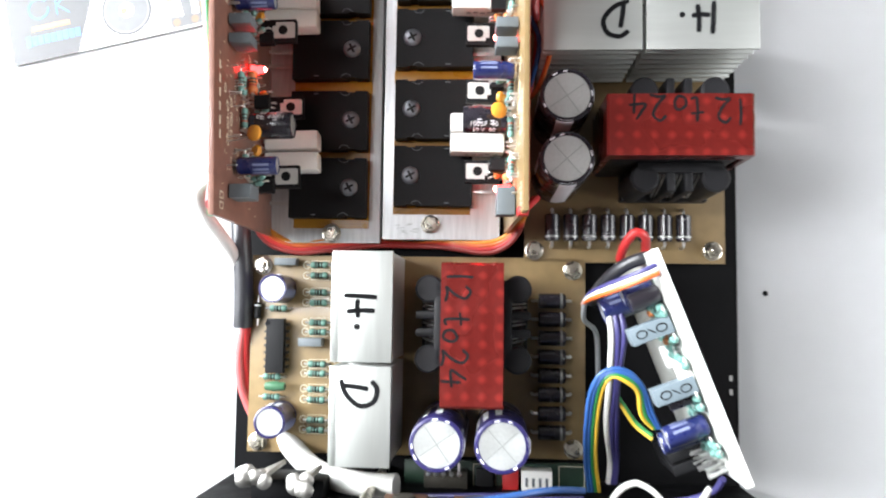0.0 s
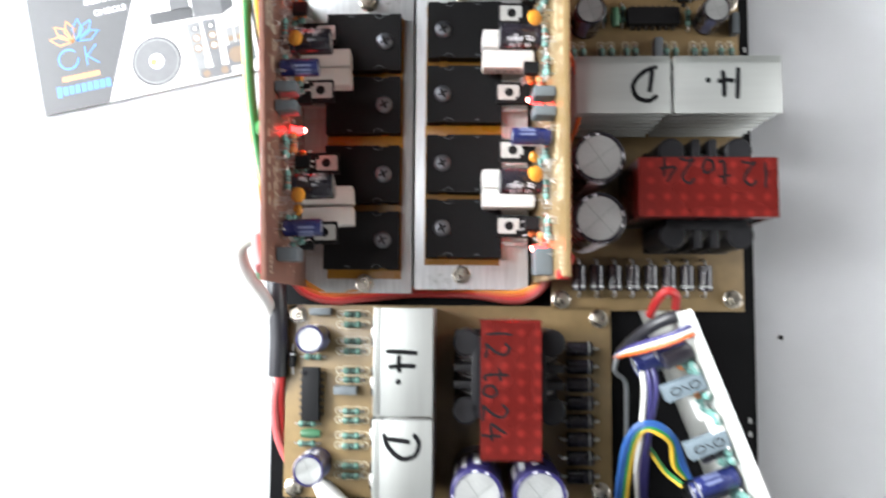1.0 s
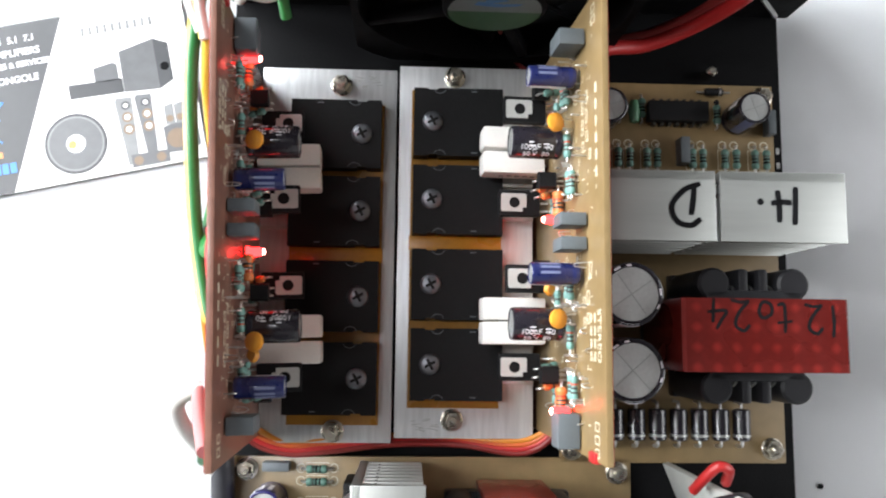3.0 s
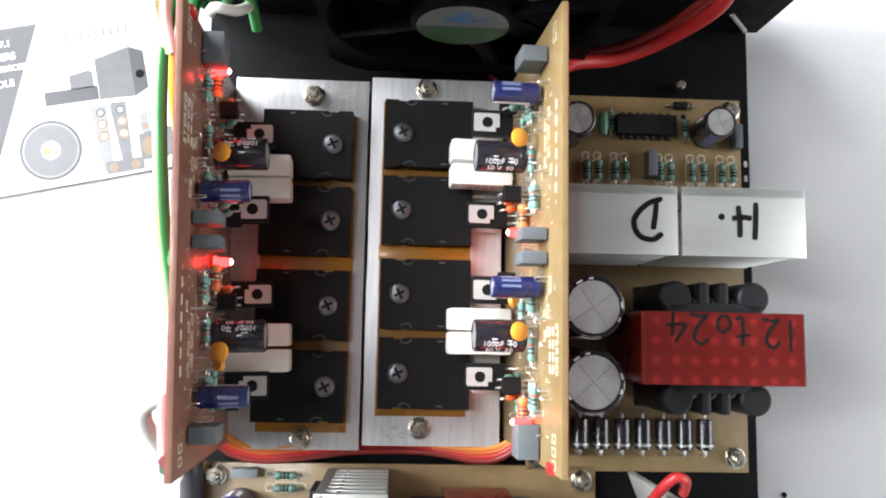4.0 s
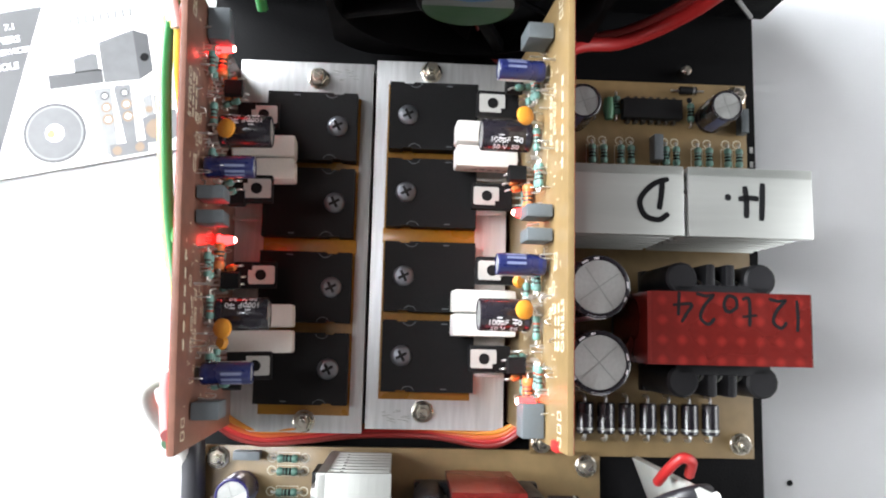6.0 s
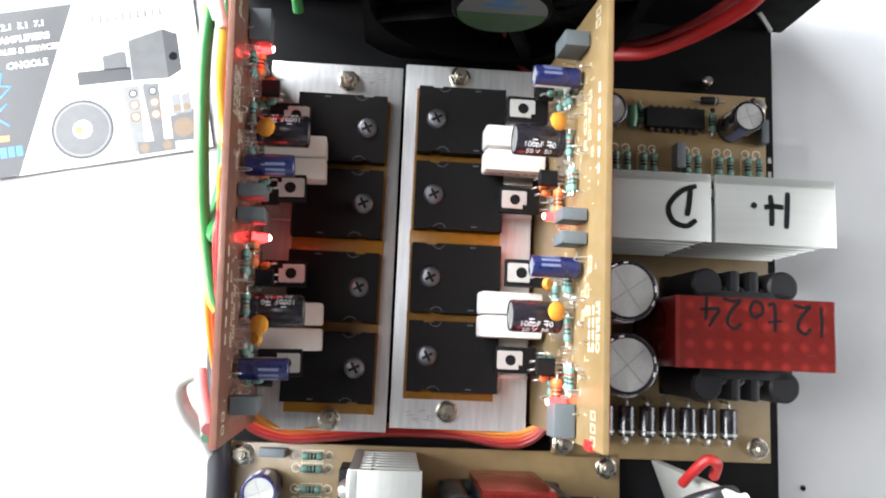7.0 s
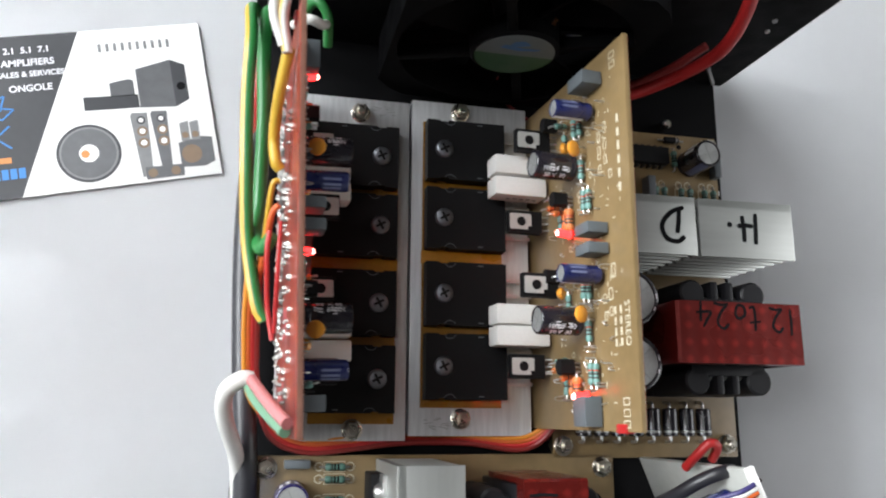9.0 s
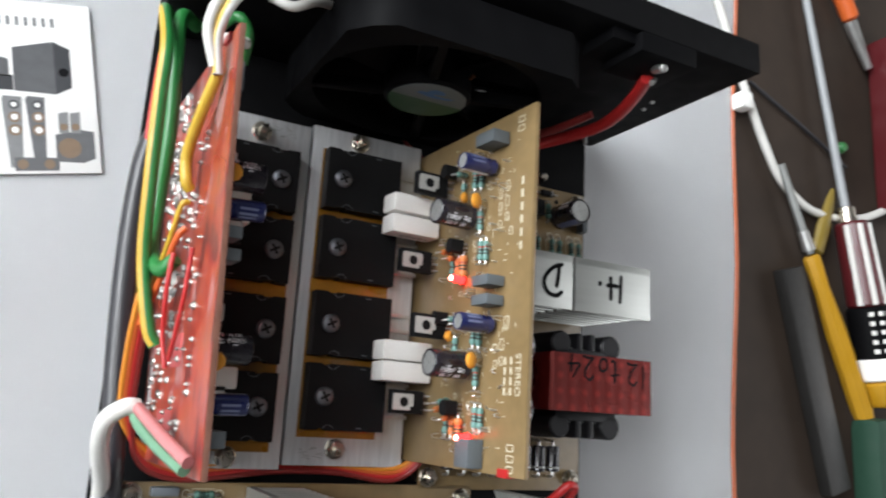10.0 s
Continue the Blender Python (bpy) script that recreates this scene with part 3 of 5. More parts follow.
# ---- small electronic parts; each lies along +x from the origin ----
def resistor(parent, m, body=TEAL, length=6.4, r=1.15, bands=BAND):
    bm = spin(B(), [(0, -length / 2), (r * 0.8, -length / 2), (r * 1.1, -length / 2 + 0.7), (r * 1.05, -length / 2 + 1.5), (r * 0.85, -length / 2 + 2), (r * 0.85, length / 2 - 2), (r * 1.05, length / 2 - 1.5), (r * 1.1, length / 2 - 0.7), (r * 0.8, length / 2), (0, length / 2)], 10, Matrix.Rotation(radians(90), 4, "Y"))
    ob = part("resistor", bm, body, parent)
    for x, mt in ((-1.0, bands), (0.1, bands), (1.1, BANDR if bands is BAND else BAND)):
        part("band", spin(B(), [(r * 0.7, x - 0.28), (r * 0.93, x - 0.28), (r * 0.93, x + 0.28), (r * 0.7, x + 0.28)], 10, Matrix.Rotation(radians(90), 4, "Y")), mt, ob)
    bm = B()
    for s in (-1, 1):
        tube(bm, [(s * length / 2, 0, 0), (s * (length / 2 + 1.1), 0, 0), (s * (length / 2 + 1.5), 0, -0.5), (s * (length / 2 + 1.5), 0, -1.6)], 0.3, 6, 3)
    part("lead", bm, TIN, ob)
    ob.matrix_basis = m
    return ob


def ring_print(bm, x, y, z, r=1.1):
    spin(bm, [(r, z), (r, z + 0.06), (r + 0.35, z + 0.06), (r + 0.35, z)], 14, Matrix.Translation((x, y, 0)))


def can(parent, m, r, h, sleeve, stripe=PRINT, marks=True):
    """An electrolytic capacitor standing on local z."""
    ob = part("capacitor", spin(B(), [(r * 0.9, 0), (r, 0.5), (r, 1.6), (r * 0.96, 2.0), (r, 2.4), (r, h - 0.8), (r * 0.98, h - 0.2), (r * 0.93, h), (r * 0.84, h - 0.02), (r * 0.82, h - 0.4)], 28), sleeve, parent)
    # the pressed vent: four raised quarters meeting in a sunken cross
    bm = B()
    for q in range(4):
        a0 = 40 + 90 * q
        hub_v = bm.verts.new((0, 0, h - 0.3))
        rim = []
        for k in range(9):
            a, u = radians(a0 + 90 * k / 8), k / 8
            rim.append(bm.verts.new((r * 0.83 * math.cos(a), r * 0.83 * math.sin(a), h - 0.3 + 0.035 * r * (1 - abs(2 * u - 1)) * (0.7 + 0.3 * (q % 2)))))
        for va, vb in zip(rim, rim[1:]):
            bm.faces.new((hub_v, va, vb))
    part("can_top", bm, CAN, ob, "silver scored top")
    bm = box(B(), 0, 0, h - 0.27, r * 1.5, 0.035 * r, 0.1, 0, Matrix.Rotation(radians(40), 4, "Z"))
    box(bm, 0, 0, h - 0.27, 0.035 * r, r * 1.5, 0.11, 0, Matrix.Rotation(radians(40), 4, "Z"))
    part("score_mark", bm, SCORE, ob)
    bm = B()
    strip = []
    for a in range(-18, 19, 6):
        strip.append([bm.verts.new(((r + 0.06) * math.cos(radians(a)), (r + 0.06) * math.sin(radians(a)), z)) for z in (2.4, h - 0.7)] + [bm.verts.new((r * 0.93 * math.cos(radians(a)), r * 0.93 * math.sin(radians(a)), h + 0.04))])
    for a, b in zip(strip, strip[1:]):
        bm.faces.new((a[0], b[0], b[1], a[1]))
        bm.faces.new((a[1], b[1], b[2], a[2]))
    part("stripe", bm, stripe, ob, "pale polarity stripe")
    if marks:
        bm = B()
        for a in (95, 125, 150, 240, 268):
            t = Matrix.Rotation(radians(a), 4, "Z") @ Matrix.Translation((r + 0.02, 0, h * 0.62))
            box(bm, 0, 0, 0, 0.1, r * 0.24, h * 0.4, 0, t)
        part("print_mark", bm, CAP_PRINT if sleeve is BLUECAP else PRINT, ob)
    ob.matrix_basis = m
    return ob


def film_box(parent, m, sx, sy, sz, material=GREYBOX):
    ob = part("film_capacitor", box(B(), 0, 0, sz / 2 + 0.4, sx, sy, sz, 0.35), material, parent)
    ob.matrix_basis = m
    return ob


def plug_transistor(parent, m):
    """A small half-round transistor standing on local z."""
    o = arc(0, 0, 2.4, -40, 220, 12)
    ob = part("small_transistor", slab(B(), o, 2.5, 7.2), EPOXY, parent)
    bm = B()
    for x in (-1.3, 0, 1.3):
        rod(bm, (x, 0.2, 0), (x, 0.2, 2.6), 0.3, 6)
    part("lead", bm, TIN, ob)
    ob.matrix_basis = m
    return ob


# ---- amplifier board: face towards -x, height along z ----
def build_amp_board():
    ob = thing("amplifier_board", 33.4, 36, 12, "tan circuit board standing upright, crowded with audio amplifier parts", "circuit board", "amplifier boards")
    part("board", box(B(), 0.75, 0, 37.8, 1.5, 112, 75.5, 0.15), PCB, ob)
    part("solder_mask", box(B(), 1.6, 0, 37.8, 0.2, 111.4, 75), MASK, ob, "red lacquered solder side")
    to_face = Matrix.Rotation(radians(-90), 4, "Y")

    def at(y, z, out=0.0, rx=0, turn=0):
        return Matrix.Translation((-out * MM, (y - 36) * MM, (z - 12) * MM)) @ to_face @ Matrix.Rotation(radians(turn), 4, "Z")

    for y, z in ((75, 68), (24, 70)):
        can(ob, at(y, z, 1.2, turn=-92), 2.8, 12.2, BLUECAP, PRINT)
    for y, z in ((60.2, 58), (11.8, 59)):
        c = can(ob, at(y, z, 2.5, turn=200), 4.3, 13.6, BLACKCAP, marks=False)
        bm = B()
        for a, h0, ln in ((130, 4.4, 1.6), (136, 8.4, 1.8), (142, 4.6, 1.4), (148, 8.6, 1.4)):
            box(bm, 0, 0, 0, 0.1, 0.32, ln, 0, Matrix.Rotation(radians(a), 4, "Z") @ Matrix.Translation((4.31, 0, h0)))
        part("print_mark", bm, PRINT, c)
        upright = Matrix(((0, 0, 1, 0), (0, 1, 0, 0), (-1, 0, 0, 0), (0, 0, 0, 1)))
        for word, turn, size in (("100\u00b5F  10", -230, 2.2), ("50 V  50", -258, 2.1)):
            lettering("print_word", word, size, PRINT, c, Matrix.Rotation(radians(turn), 4, "Z") @ Matrix.Translation((4.36 * MM, 0, 7.2 * MM)) @ upright)
    for y, z, a, b, h in ((83.5, 70, 4.2, 10, 6.5), (37.2, 71, 3.2, 8.5, 6.5), (31.2, 71, 3.2, 8.5, 6.5), (-14.6, 64, 8.5, 7.5, 5.5)):
        film_box(ob, at(y, z), b, a, h)
    for y, z in ((64, 65), (13, 66.5)):
        d = part("disc_capacitor", spin(B(), [(0, -1.1), (1.6, -1.0), (2.5, -0.4), (2.5, 0.4), (1.6, 1.0), (0, 1.1)], 16), DISC, ob)
        d.matrix_basis = Matrix.Translation((-5.4 * MM, (y - 36) * MM, (z - 12) * MM)) @ Matrix.Rotation(radians(25), 4, "Y")
        bm = B()
        for s in (-1, 1):
            tube(bm, [(2.2, s * 1.0, 0), (3.6, s * 1.3, 0.4), (5.2, s * 1.3, 0.4)], 0.28, 6, 3)
        part("lead", bm, TIN, d)
    for y, z in ((67.5, 55), (21.5, 50)):
        d = part("disc_capacitor", spin(B(), [(0, -1), (1.4, -0.9), (2.0, 0), (1.4, 0.9), (0, 1)], 14), DISC, ob)
        d.matrix_basis = mm(-3.6, y - 36, z - 12, 0, 30, 0)
    along_y = Matrix.Rotation(radians(90), 4, "Z")

    def res(y, z, out, body=TEAL, ln=6.2, r=0.98):
        return resistor(ob, Matrix.Translation((-out * MM, (y - 36) * MM, (z - 12) * MM)) @ along_y @ Matrix.Rotation(radians(90), 4, "X"), body, ln, r)

    for y, z in ((73.5, 58), (73, 61.5), (58.5, 62), (48.4, 63), (48, 66), (21.5, 61), (21, 64.2), (8.5, 63.5), (-4, 64), (-4.2, 67)):
        res(y, z, 1.6)
    for y, z in ((71, 51), (18.6, 50.5), (45, 46.5), (-7, 47.5)):
        res(y, z, 1.5, TEAL, 5, 0.95)
    for y, z in ((44.5, 53.5), (-8, 55.5)):
        res(y, z, 1.9, PALE, 7, 1.5)
    for y, z in ((44.8, 49.8), (-7.2, 51)):
        res(y, z, 1.5, PALE, 5, 1.0)
    for y, z in ((78, 47), (51, 53), (-1.5, 54.5), (27.4, 46)):
        plug_transistor(ob, at(y, z, 0.1, turn=90))
    for y, z, b in ((52.5, 47.5, TEAL), (50.3, 45.2, PALE), (47.6, 49.5, PALE), (0.6, 48.2, TEAL), (-1.8, 46, PALE), (-4.4, 51.5, PALE), (25.4, 55.5, TEAL), (78.5, 55.5, TEAL), (76, 52.5, TEAL), (27, 52, TEAL)):
        resistor(ob, Matrix.Translation((-3.4 * MM, (y - 36) * MM, (z - 12) * MM)) @ Matrix.Rotation(radians(12), 4, "Z") @ Matrix.Rotation(radians(20), 4, "Y"), b, 5, 0.95)
    rnd = random.Random(21)
    bm = B()
    for i in range(46):
        y, z = rnd.choice((rnd.uniform(40, 55), rnd.uniform(-13, 4), rnd.uniform(60, 80), rnd.uniform(15, 30))), rnd.uniform(42, 70)
        tube(bm, [(0.2, y - 36, z - 12), (-rnd.uniform(0.8, 1.8), y - 36 + rnd.uniform(-0.4, 0.4), z - 12 + rnd.uniform(-0.3, 0.3)), (-rnd.uniform(0.4, 1.0), y - 36 + rnd.uniform(-1.8, 1.8), z - 12 + rnd.uniform(-1.2, 1.2))], 0.18, 5, 3)
    tagged(part("bare_lead", bm, TIN, ob, "bent bare component leads"), kind="stuff")
    # white wire-wound resistors in pairs
    for y in (67.4, 59.9, 16.5, 9.5):
        c = part("cement_resistor", box(B(), -10.6, y - 36, 20, 18.6, 6.6, 8.6, 0.9), CEMENT, ob)
        bm = B()
        for i in range(5):
            box(bm, -14 + i * 2.4, y - 36 - 3.47, 20 + (i % 2) * 0.5, 1.5, 0.06, 1.1)
        part("print_mark", bm, CARD_MID, c)
        part("lead", rod(B(), (-1.5, y - 36, 20), (1, y - 36, 20), 0.4, 8), TIN, c)
    # driver transistors with bare metal tabs, lying out from the face
    for y, z in ((74, 43), (48, 35), (24.6, 46.5), (-0.2, 35)):
        d = part("driver_transistor", box(B(), -8.7, y - 36, z - 13.8, 12.2, 7.8, 3.0, 0.4), EPOXY, ob)
        o = [(-14.4, -2.3), (-14.0, -2.7), (-8.0, -2.7), (-8.0, -1.4), (-6.8, -1.4), (-6.8, 2.3), (-7.2, 2.7), (-14.0, 2.7), (-14.4, 2.3)]
        bm = slab(B(), o, z - 12.2, z - 11.8, Matrix.Translation((0, y - 36, 0)))
        tab = part("metal_tab", bm, TAB, d, "bare tinned mounting tab")
        part("tab_hole", spin(B(), [(0, z - 11.74), (1.6, z - 11.74), (1.6, z - 12)], 18, Matrix.Translation((-10.4, y - 36, 0))), EPOXY, tab)
        bm = B()
        for s in (-2.3, 0, 2.3):
            tube(bm, [(-4.2, y - 36 + s, z - 13.8), (-2, y - 36 + s, z - 13.8), (0.5, y - 36 + s, z - 13)], 0.38, 6, 3)
        part("lead", bm, TIN, d)
    for y, z in ((40.2, 53), (-10.3, 61)):
        l = part("indicator_led", spin(B(), [(1.6, 0), (1.6, 0.8), (1.25, 0.8), (1.25, 3.4), (0.9, 4.4), (0, 4.9)], 14), LED, ob, "red indicator light, lit")
        l.matrix_basis = at(y, z, 1.4)
        part("led_tip", spin(B(), [(0.98, 4.4), (0.6, 4.9), (0, 5.1)], 12), LEDCORE, l)
    # printed outlines and lettering
    bm = B()
    rnd = random.Random(7)
    for y, z in ((68, 74.5), (63, 74.5), (58, 74.5), (66, 71), (61, 71), (56, 71), (18, 74.5), (13, 74.5), (17, 71), (12, 71.4), (53, 77), (24.5, 76.5)):
        w, h = rnd.choice((2.4, 3.2, 3.8)), rnd.choice((1.5, 2.0))
        for a, b, c, e in ((y, z - h / 2, w, 0.3), (y, z + h / 2, w, 0.3), (y - w / 2, z, 0.3, h), (y + w / 2, z, 0.3, h)):
            box(bm, -0.03, a - 36, b - 12, 0.06, c, e)
    for y in (85.5, 88.5, -12, -15, -18):
        for a, b, c, e in ((y, 82, 1.8, 0.3), (y, 79, 1.8, 0.3), (y - 0.9, 80.5, 0.3, 3), (y + 0.9, 80.5, 0.3, 3)):
            box(bm, -0.03, a - 36, b - 12, 0.06, c, e)
    for y, z in ((52, 57), (50, 57.5), (46.5, 57), (0, 58), (-2.4, 58.5), (2.5, 50), (-4.5, 49), (43, 49), (36, 50), (29, 55), (70, 64), (56, 65)):
        spin(bm, [(0.7, -0.03), (0.7, 0.05), (1.0, 0.05), (1.0, -0.03)], 12, Matrix.Translation((0, y - 36, z - 12)) @ to_face)
    tagged(part("silkscreen", bm, SILK, ob, "pale printed part outlines"), kind="stuff")
    for i in range(6):
        part("maker_mark", box(B(), -0.04, 68 - i * 4.1 - 36, 70.2, 0.08, 2.5, 1.1), SILK, ob)
    rnd = random.Random(21)
    bm = B()
    for k in range(60):
        y, z = rnd.uniform(-14, 86) - 36, rnd.uniform(38, 76) - 12
        out_by, dy, dz = rnd.uniform(0.8, 3.2), rnd.uniform(-1.6, 1.6), rnd.uniform(-1.6, 1.6)
        tube(bm, [(0.1, y, z), (-out_by, y + dy * 0.2, z + dz * 0.2), (-out_by, y + dy * 0.8, z + dz * 0.8), (0.1, y + dy, z + dz)], 0.17, 5, 2)
    tagged(part("component_lead", bm, TIN, ob, "bare tinned component leads"), kind="stuff")
    bm = B()
    for k in range(110):
        y, z = rnd.uniform(-16, 88) - 36, rnd.uniform(40, 82) - 12
        if rnd.random() < 0.5:
            box(bm, -0.03, y, z, 0.06, rnd.uniform(0.8, 2.2), 0.28)
        else:
            box(bm, -0.03, y, z, 0.06, 0.28, rnd.uniform(0.8, 2.0))
    tagged(part("fine_print", bm, SILK, ob, "fine pale printed lines"), kind="stuff")
    face_text = Matrix(((0, 0, -1, 0), (-1, 0, 0, 0), (0, 1, 0, 0), (0, 0, 0, 1)))
    lettering("print_word", "STEREO", 3.6, SILK, ob, mm(-0.06, 8.8 - 36, 71) @ face_text)
    bm = B()
    for k, z in enumerate((66.6, 63.6)):
        for i in range(4):
            box(bm, -0.04, 13 - i * 3 - 36, z + 1, 0.08, 2.2, 0.9)
    part("print_mark", bm, SILK, ob)
    # solder side
    bm = B()
    rnd = random.Random(11)
    for i in range(150):
        y, z = rnd.uniform(-53, 53), rnd.choice((8, 16, 23, 31, 40, 47, 54)) + rnd.uniform(-1.6, 1.6)
        r = rnd.uniform(0.55, 1.25)
        spin(bm, [(r, 0), (r * 0.8, 0.5), (r * 0.4, 0.75 + rnd.random() * 0.4), (0, 1.0 + rnd.random() * 0.4)], 7, Matrix.Translation((1.65, y, z)) @ Matrix.Rotation(radians(90), 4, "Y"))
    for i in range(70):
        y, z = rnd.gauss(-20, 26), rnd.choice((12, 20, 27)) + rnd.uniform(-2, 2)
        m = Matrix.Translation((1.7, max(-53, min(53, y)), z)) @ Matrix.Rotation(rnd.uniform(0, 3.1), 4, "X") @ Matrix.Diagonal((1, rnd.uniform(1.4, 3), 1, 1)) @ Matrix.Rotation(radians(90), 4, "Y")
        spin(bm, [(1.1, 0), (0.9, 0.5), (0.4, 0.9), (0, 1.0)], 8, m)
    part("solder_joints", bm, SOLDER, ob, "rough silver solder joints")
    tagged(ob.children[-1], kind="stuff")
    for y, w, z, h in ((-40, 14, 24, 8), (-10, 22, 16, 5), (25, 9, 38, 14), (44, 6, 30, 18)):
        part("bare_track", box(B(), 1.72, y, z, 0.12, w, h, 0.05), W_PINK, ob, "pale broad copper track under lacquer")
    part("red_end_cap", box(B(), 0.8, -55.2, 66, 3.2, 2.6, 5, 0.5), W_RED, ob)
    return ob


for nm, place in (("led_glow", (24, 40.2, 53.5)), ("led_glow", (25, -10.3, 61.5)), ("led_glow", (-46, 30, 53)), ("led_glow", (-47, 80.5, 61))):
    glow = bpy.data.lights.new(nm, "POINT")
    glow.energy, glow.color, glow.shadow_soft_size = 0.0009, (1.0, 0.03, 0.03), 0.0015
    new(nm, glow).location = [v * MM for v in place]
amp = build_amp_board()
amp.matrix_basis = mm(33.2, 36, 12, 0, 3.4, 0)
amp_twin = copy_thing(amp, mm(-53.4, 34.2, 12, 0, -2.6, 181.9))
tagged(amp_twin, "tan circuit board standing upright, face coloured for reddish shade, red solder side outwards")
# Shade and red glow on the twin's tan face are put in its colour.
for piece in amp_twin.children:
    if piece.name.startswith("board"):
        piece.material_slots[0].link = "OBJECT"
        piece.material_slots[0].material = PCB_RED_SHADE


# ---- switching power supply board ----
def build_supply():
    cx, cy = 76.75, 31
    ob = thing("power_supply_board", cx, cy, 9, "tan power supply circuit board with heatsinks, transformer and capacitors", "circuit board", "power supply boards")

    def p(x, y, z=0.0):
        return (x - cx, y - cy, z - 9)

    def at(x, y, z, rz=0):
        return mm(x - cx, y - cy, z - 9, 0, 0, rz)

    part("board", box(B(), 0, 0, 6.7, 71.5, 122, 1.6, 0.15), PCB, ob)
    top = 16.5
    for x, y in ((108, -25.5), (44.6, -25.8), (108.8, 88), (44.6, 88)):
        n = part("nut", nut_mesh(), STEEL, ob)
        n.matrix_basis = at(x, y, top)
        part("spacer", rod(B(), p(x, y, 9), p(x, y, 15), 2.6, 8), STEEL, ob)
    # rectifier diodes in a row
    for i in range(8):
        x = 50.8 + 6.6 * i
        d = part("diode", rod(B(), p(x, -13, 20.2), p(x, -22.6, 20.2), 2.65, 16, soft=0.4), BLACKCAP, ob)
        part("band", spin(B(), [(2.6, 0), (2.68, 0.1), (2.68, 0.8), (2.6, 0.9)], 16, along(p(x, -20.6, 20.2), p(x, -22.6, 20.2))[0]), SCORE, d)
        bm = B()
        tube(bm, [p(x, -22.4, 20.2), p(x, -24, 20.2), p(x, -24.6, 18.8), p(x, -24.6, 16.4)], 0.55, 6, 3)
        tube(bm, [p(x, -13.2, 20.2), p(x, -11.6, 20.2), p(x, -11, 18.8), p(x, -11, 16.4)], 0.55, 6, 3)
        part("lead", bm, TIN, d)
    # transformer
    tr = part("transformer", box(B(), *p(86, 9.5, 37), 40, 17.6, 36, 0.8), BOBBIN, ob, "ferrite transformer with charcoal bobbin")
    x0, y0 = p(86, 9.5)[:2]
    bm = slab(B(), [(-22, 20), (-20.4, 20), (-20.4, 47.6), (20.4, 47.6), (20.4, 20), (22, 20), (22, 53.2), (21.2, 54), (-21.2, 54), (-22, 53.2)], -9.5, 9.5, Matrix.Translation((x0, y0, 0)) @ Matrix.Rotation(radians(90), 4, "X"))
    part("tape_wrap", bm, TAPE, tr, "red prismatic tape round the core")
    bob = part("bobbin", box(B(), *p(89, 9.5, 23), 30, 37, 5, 0.8), BOBBIN, tr, "charcoal plastic bobbin")
    for s in (-1, 1):
        for x in (77.8, 100.2):
            part("corner_post", rod(B(), p(x, 9.5 + s * 14.2, 24), p(x, 9.5 + s * 14.2, 50), 4.5, 20, 4.5, 0.7), BOBBIN, tr, "round bobbin corner post")
        for x in (86.2, 91.8):
            part("rib", box(B(), *p(x, 9.5 + s * 13.5, 37), 2.8, 10, 25, 0.9), BOBBIN, tr)
        part("flange", box(B(), *p(89, 9.5 + s * 10.8, 43), 27, 3.4, 14, 0.6), BOBBIN, tr)
    part("winding", box(B(), *p(89, 9.5, 32), 22, 33, 12, 3), DARKTAPE, tr)
    bm = B()
    for s in (-1, 1):
        for x in (82.9, 88.3, 93.9):
            for k in (0, 1.3):
                bm = tube(B(), [p(x + k, 9.5 + s * 10.5, 47), p(x + k + 0.4, 9.5 + s * 13.5, 45.5), p(x + k + 0.7, 9.5 + s * 17.5, 30)], 0.38, 6, 3)
                part("winding_end", bm, TIN, tr, "silvery winding end")
    pen = {"1": [[(0.3, 1), (0.27, 0.5), (0.3, 0)]], "2": [[(0, 0.8), (0.22, 1), (0.48, 0.8), (0.36, 0.42), (0.02, 0.04)], [(0.0, 0.03), (0.3, 0.08), (0.62, 0)]],
           "t": [[(0.26, 1), (0.24, 0.5), (0.28, 0.06), (0.5, 0.1)], [(0, 0.62), (0.5, 0.68)]], "o": [[(0.3, 0.6), (0.06, 0.42), (0.08, 0.12), (0.34, 0.02), (0.5, 0.28), (0.44, 0.54), (0.26, 0.6)]],
           "4": [[(0.34, 1), (0.16, 0.7), (0.0, 0.4), (0.62, 0.44)], [(0.44, 0.78), (0.42, 0.4), (0.4, 0)]]}
    bm = B()
    for glyph, gx, gs in (("1", 0, 8.2), ("2", 5.2, 7.6), ("t", 13.2, 7.8), ("o", 18.2, 7.4), ("2", 24.4, 8.0), ("4", 30.6, 8.0)):
        for line in pen[glyph]:
            stroke(bm, [p(106 - gx - u * gs, 17.4 - v * gs + 0.05 * gx)[:2] for u, v in line], 0.85, 54.02, 0.08)
    part("marker_note", bm, INK, tr, "handwritten black marker figures")
    bm = B()
    for a, b, c, d in ((86, 27.5, 46, 0.3), (86, -8.6, 46, 0.3), (63, 9.5, 0.3, 36), (109, 9.5, 0.3, 36)):
        box(bm, *p(a, b, top + 0.02), c, d, 0.08)
    for a, b, c, d in ((74, -9.9, 50, 0.3), (49, -18, 0.3, 15)):
        box(bm, *p(a, b, top + 0.02), c, d, 0.08)
    # reservoir capacitors
    # Sleeves on this board are coloured black to hold the shade around them.
    for y, a in ((20, -95), (0, -88)):
        c = can(ob, at(52.4, y, top, a), 8.6, 41.5, BLACKCAP, PRINT)
        bm = B()
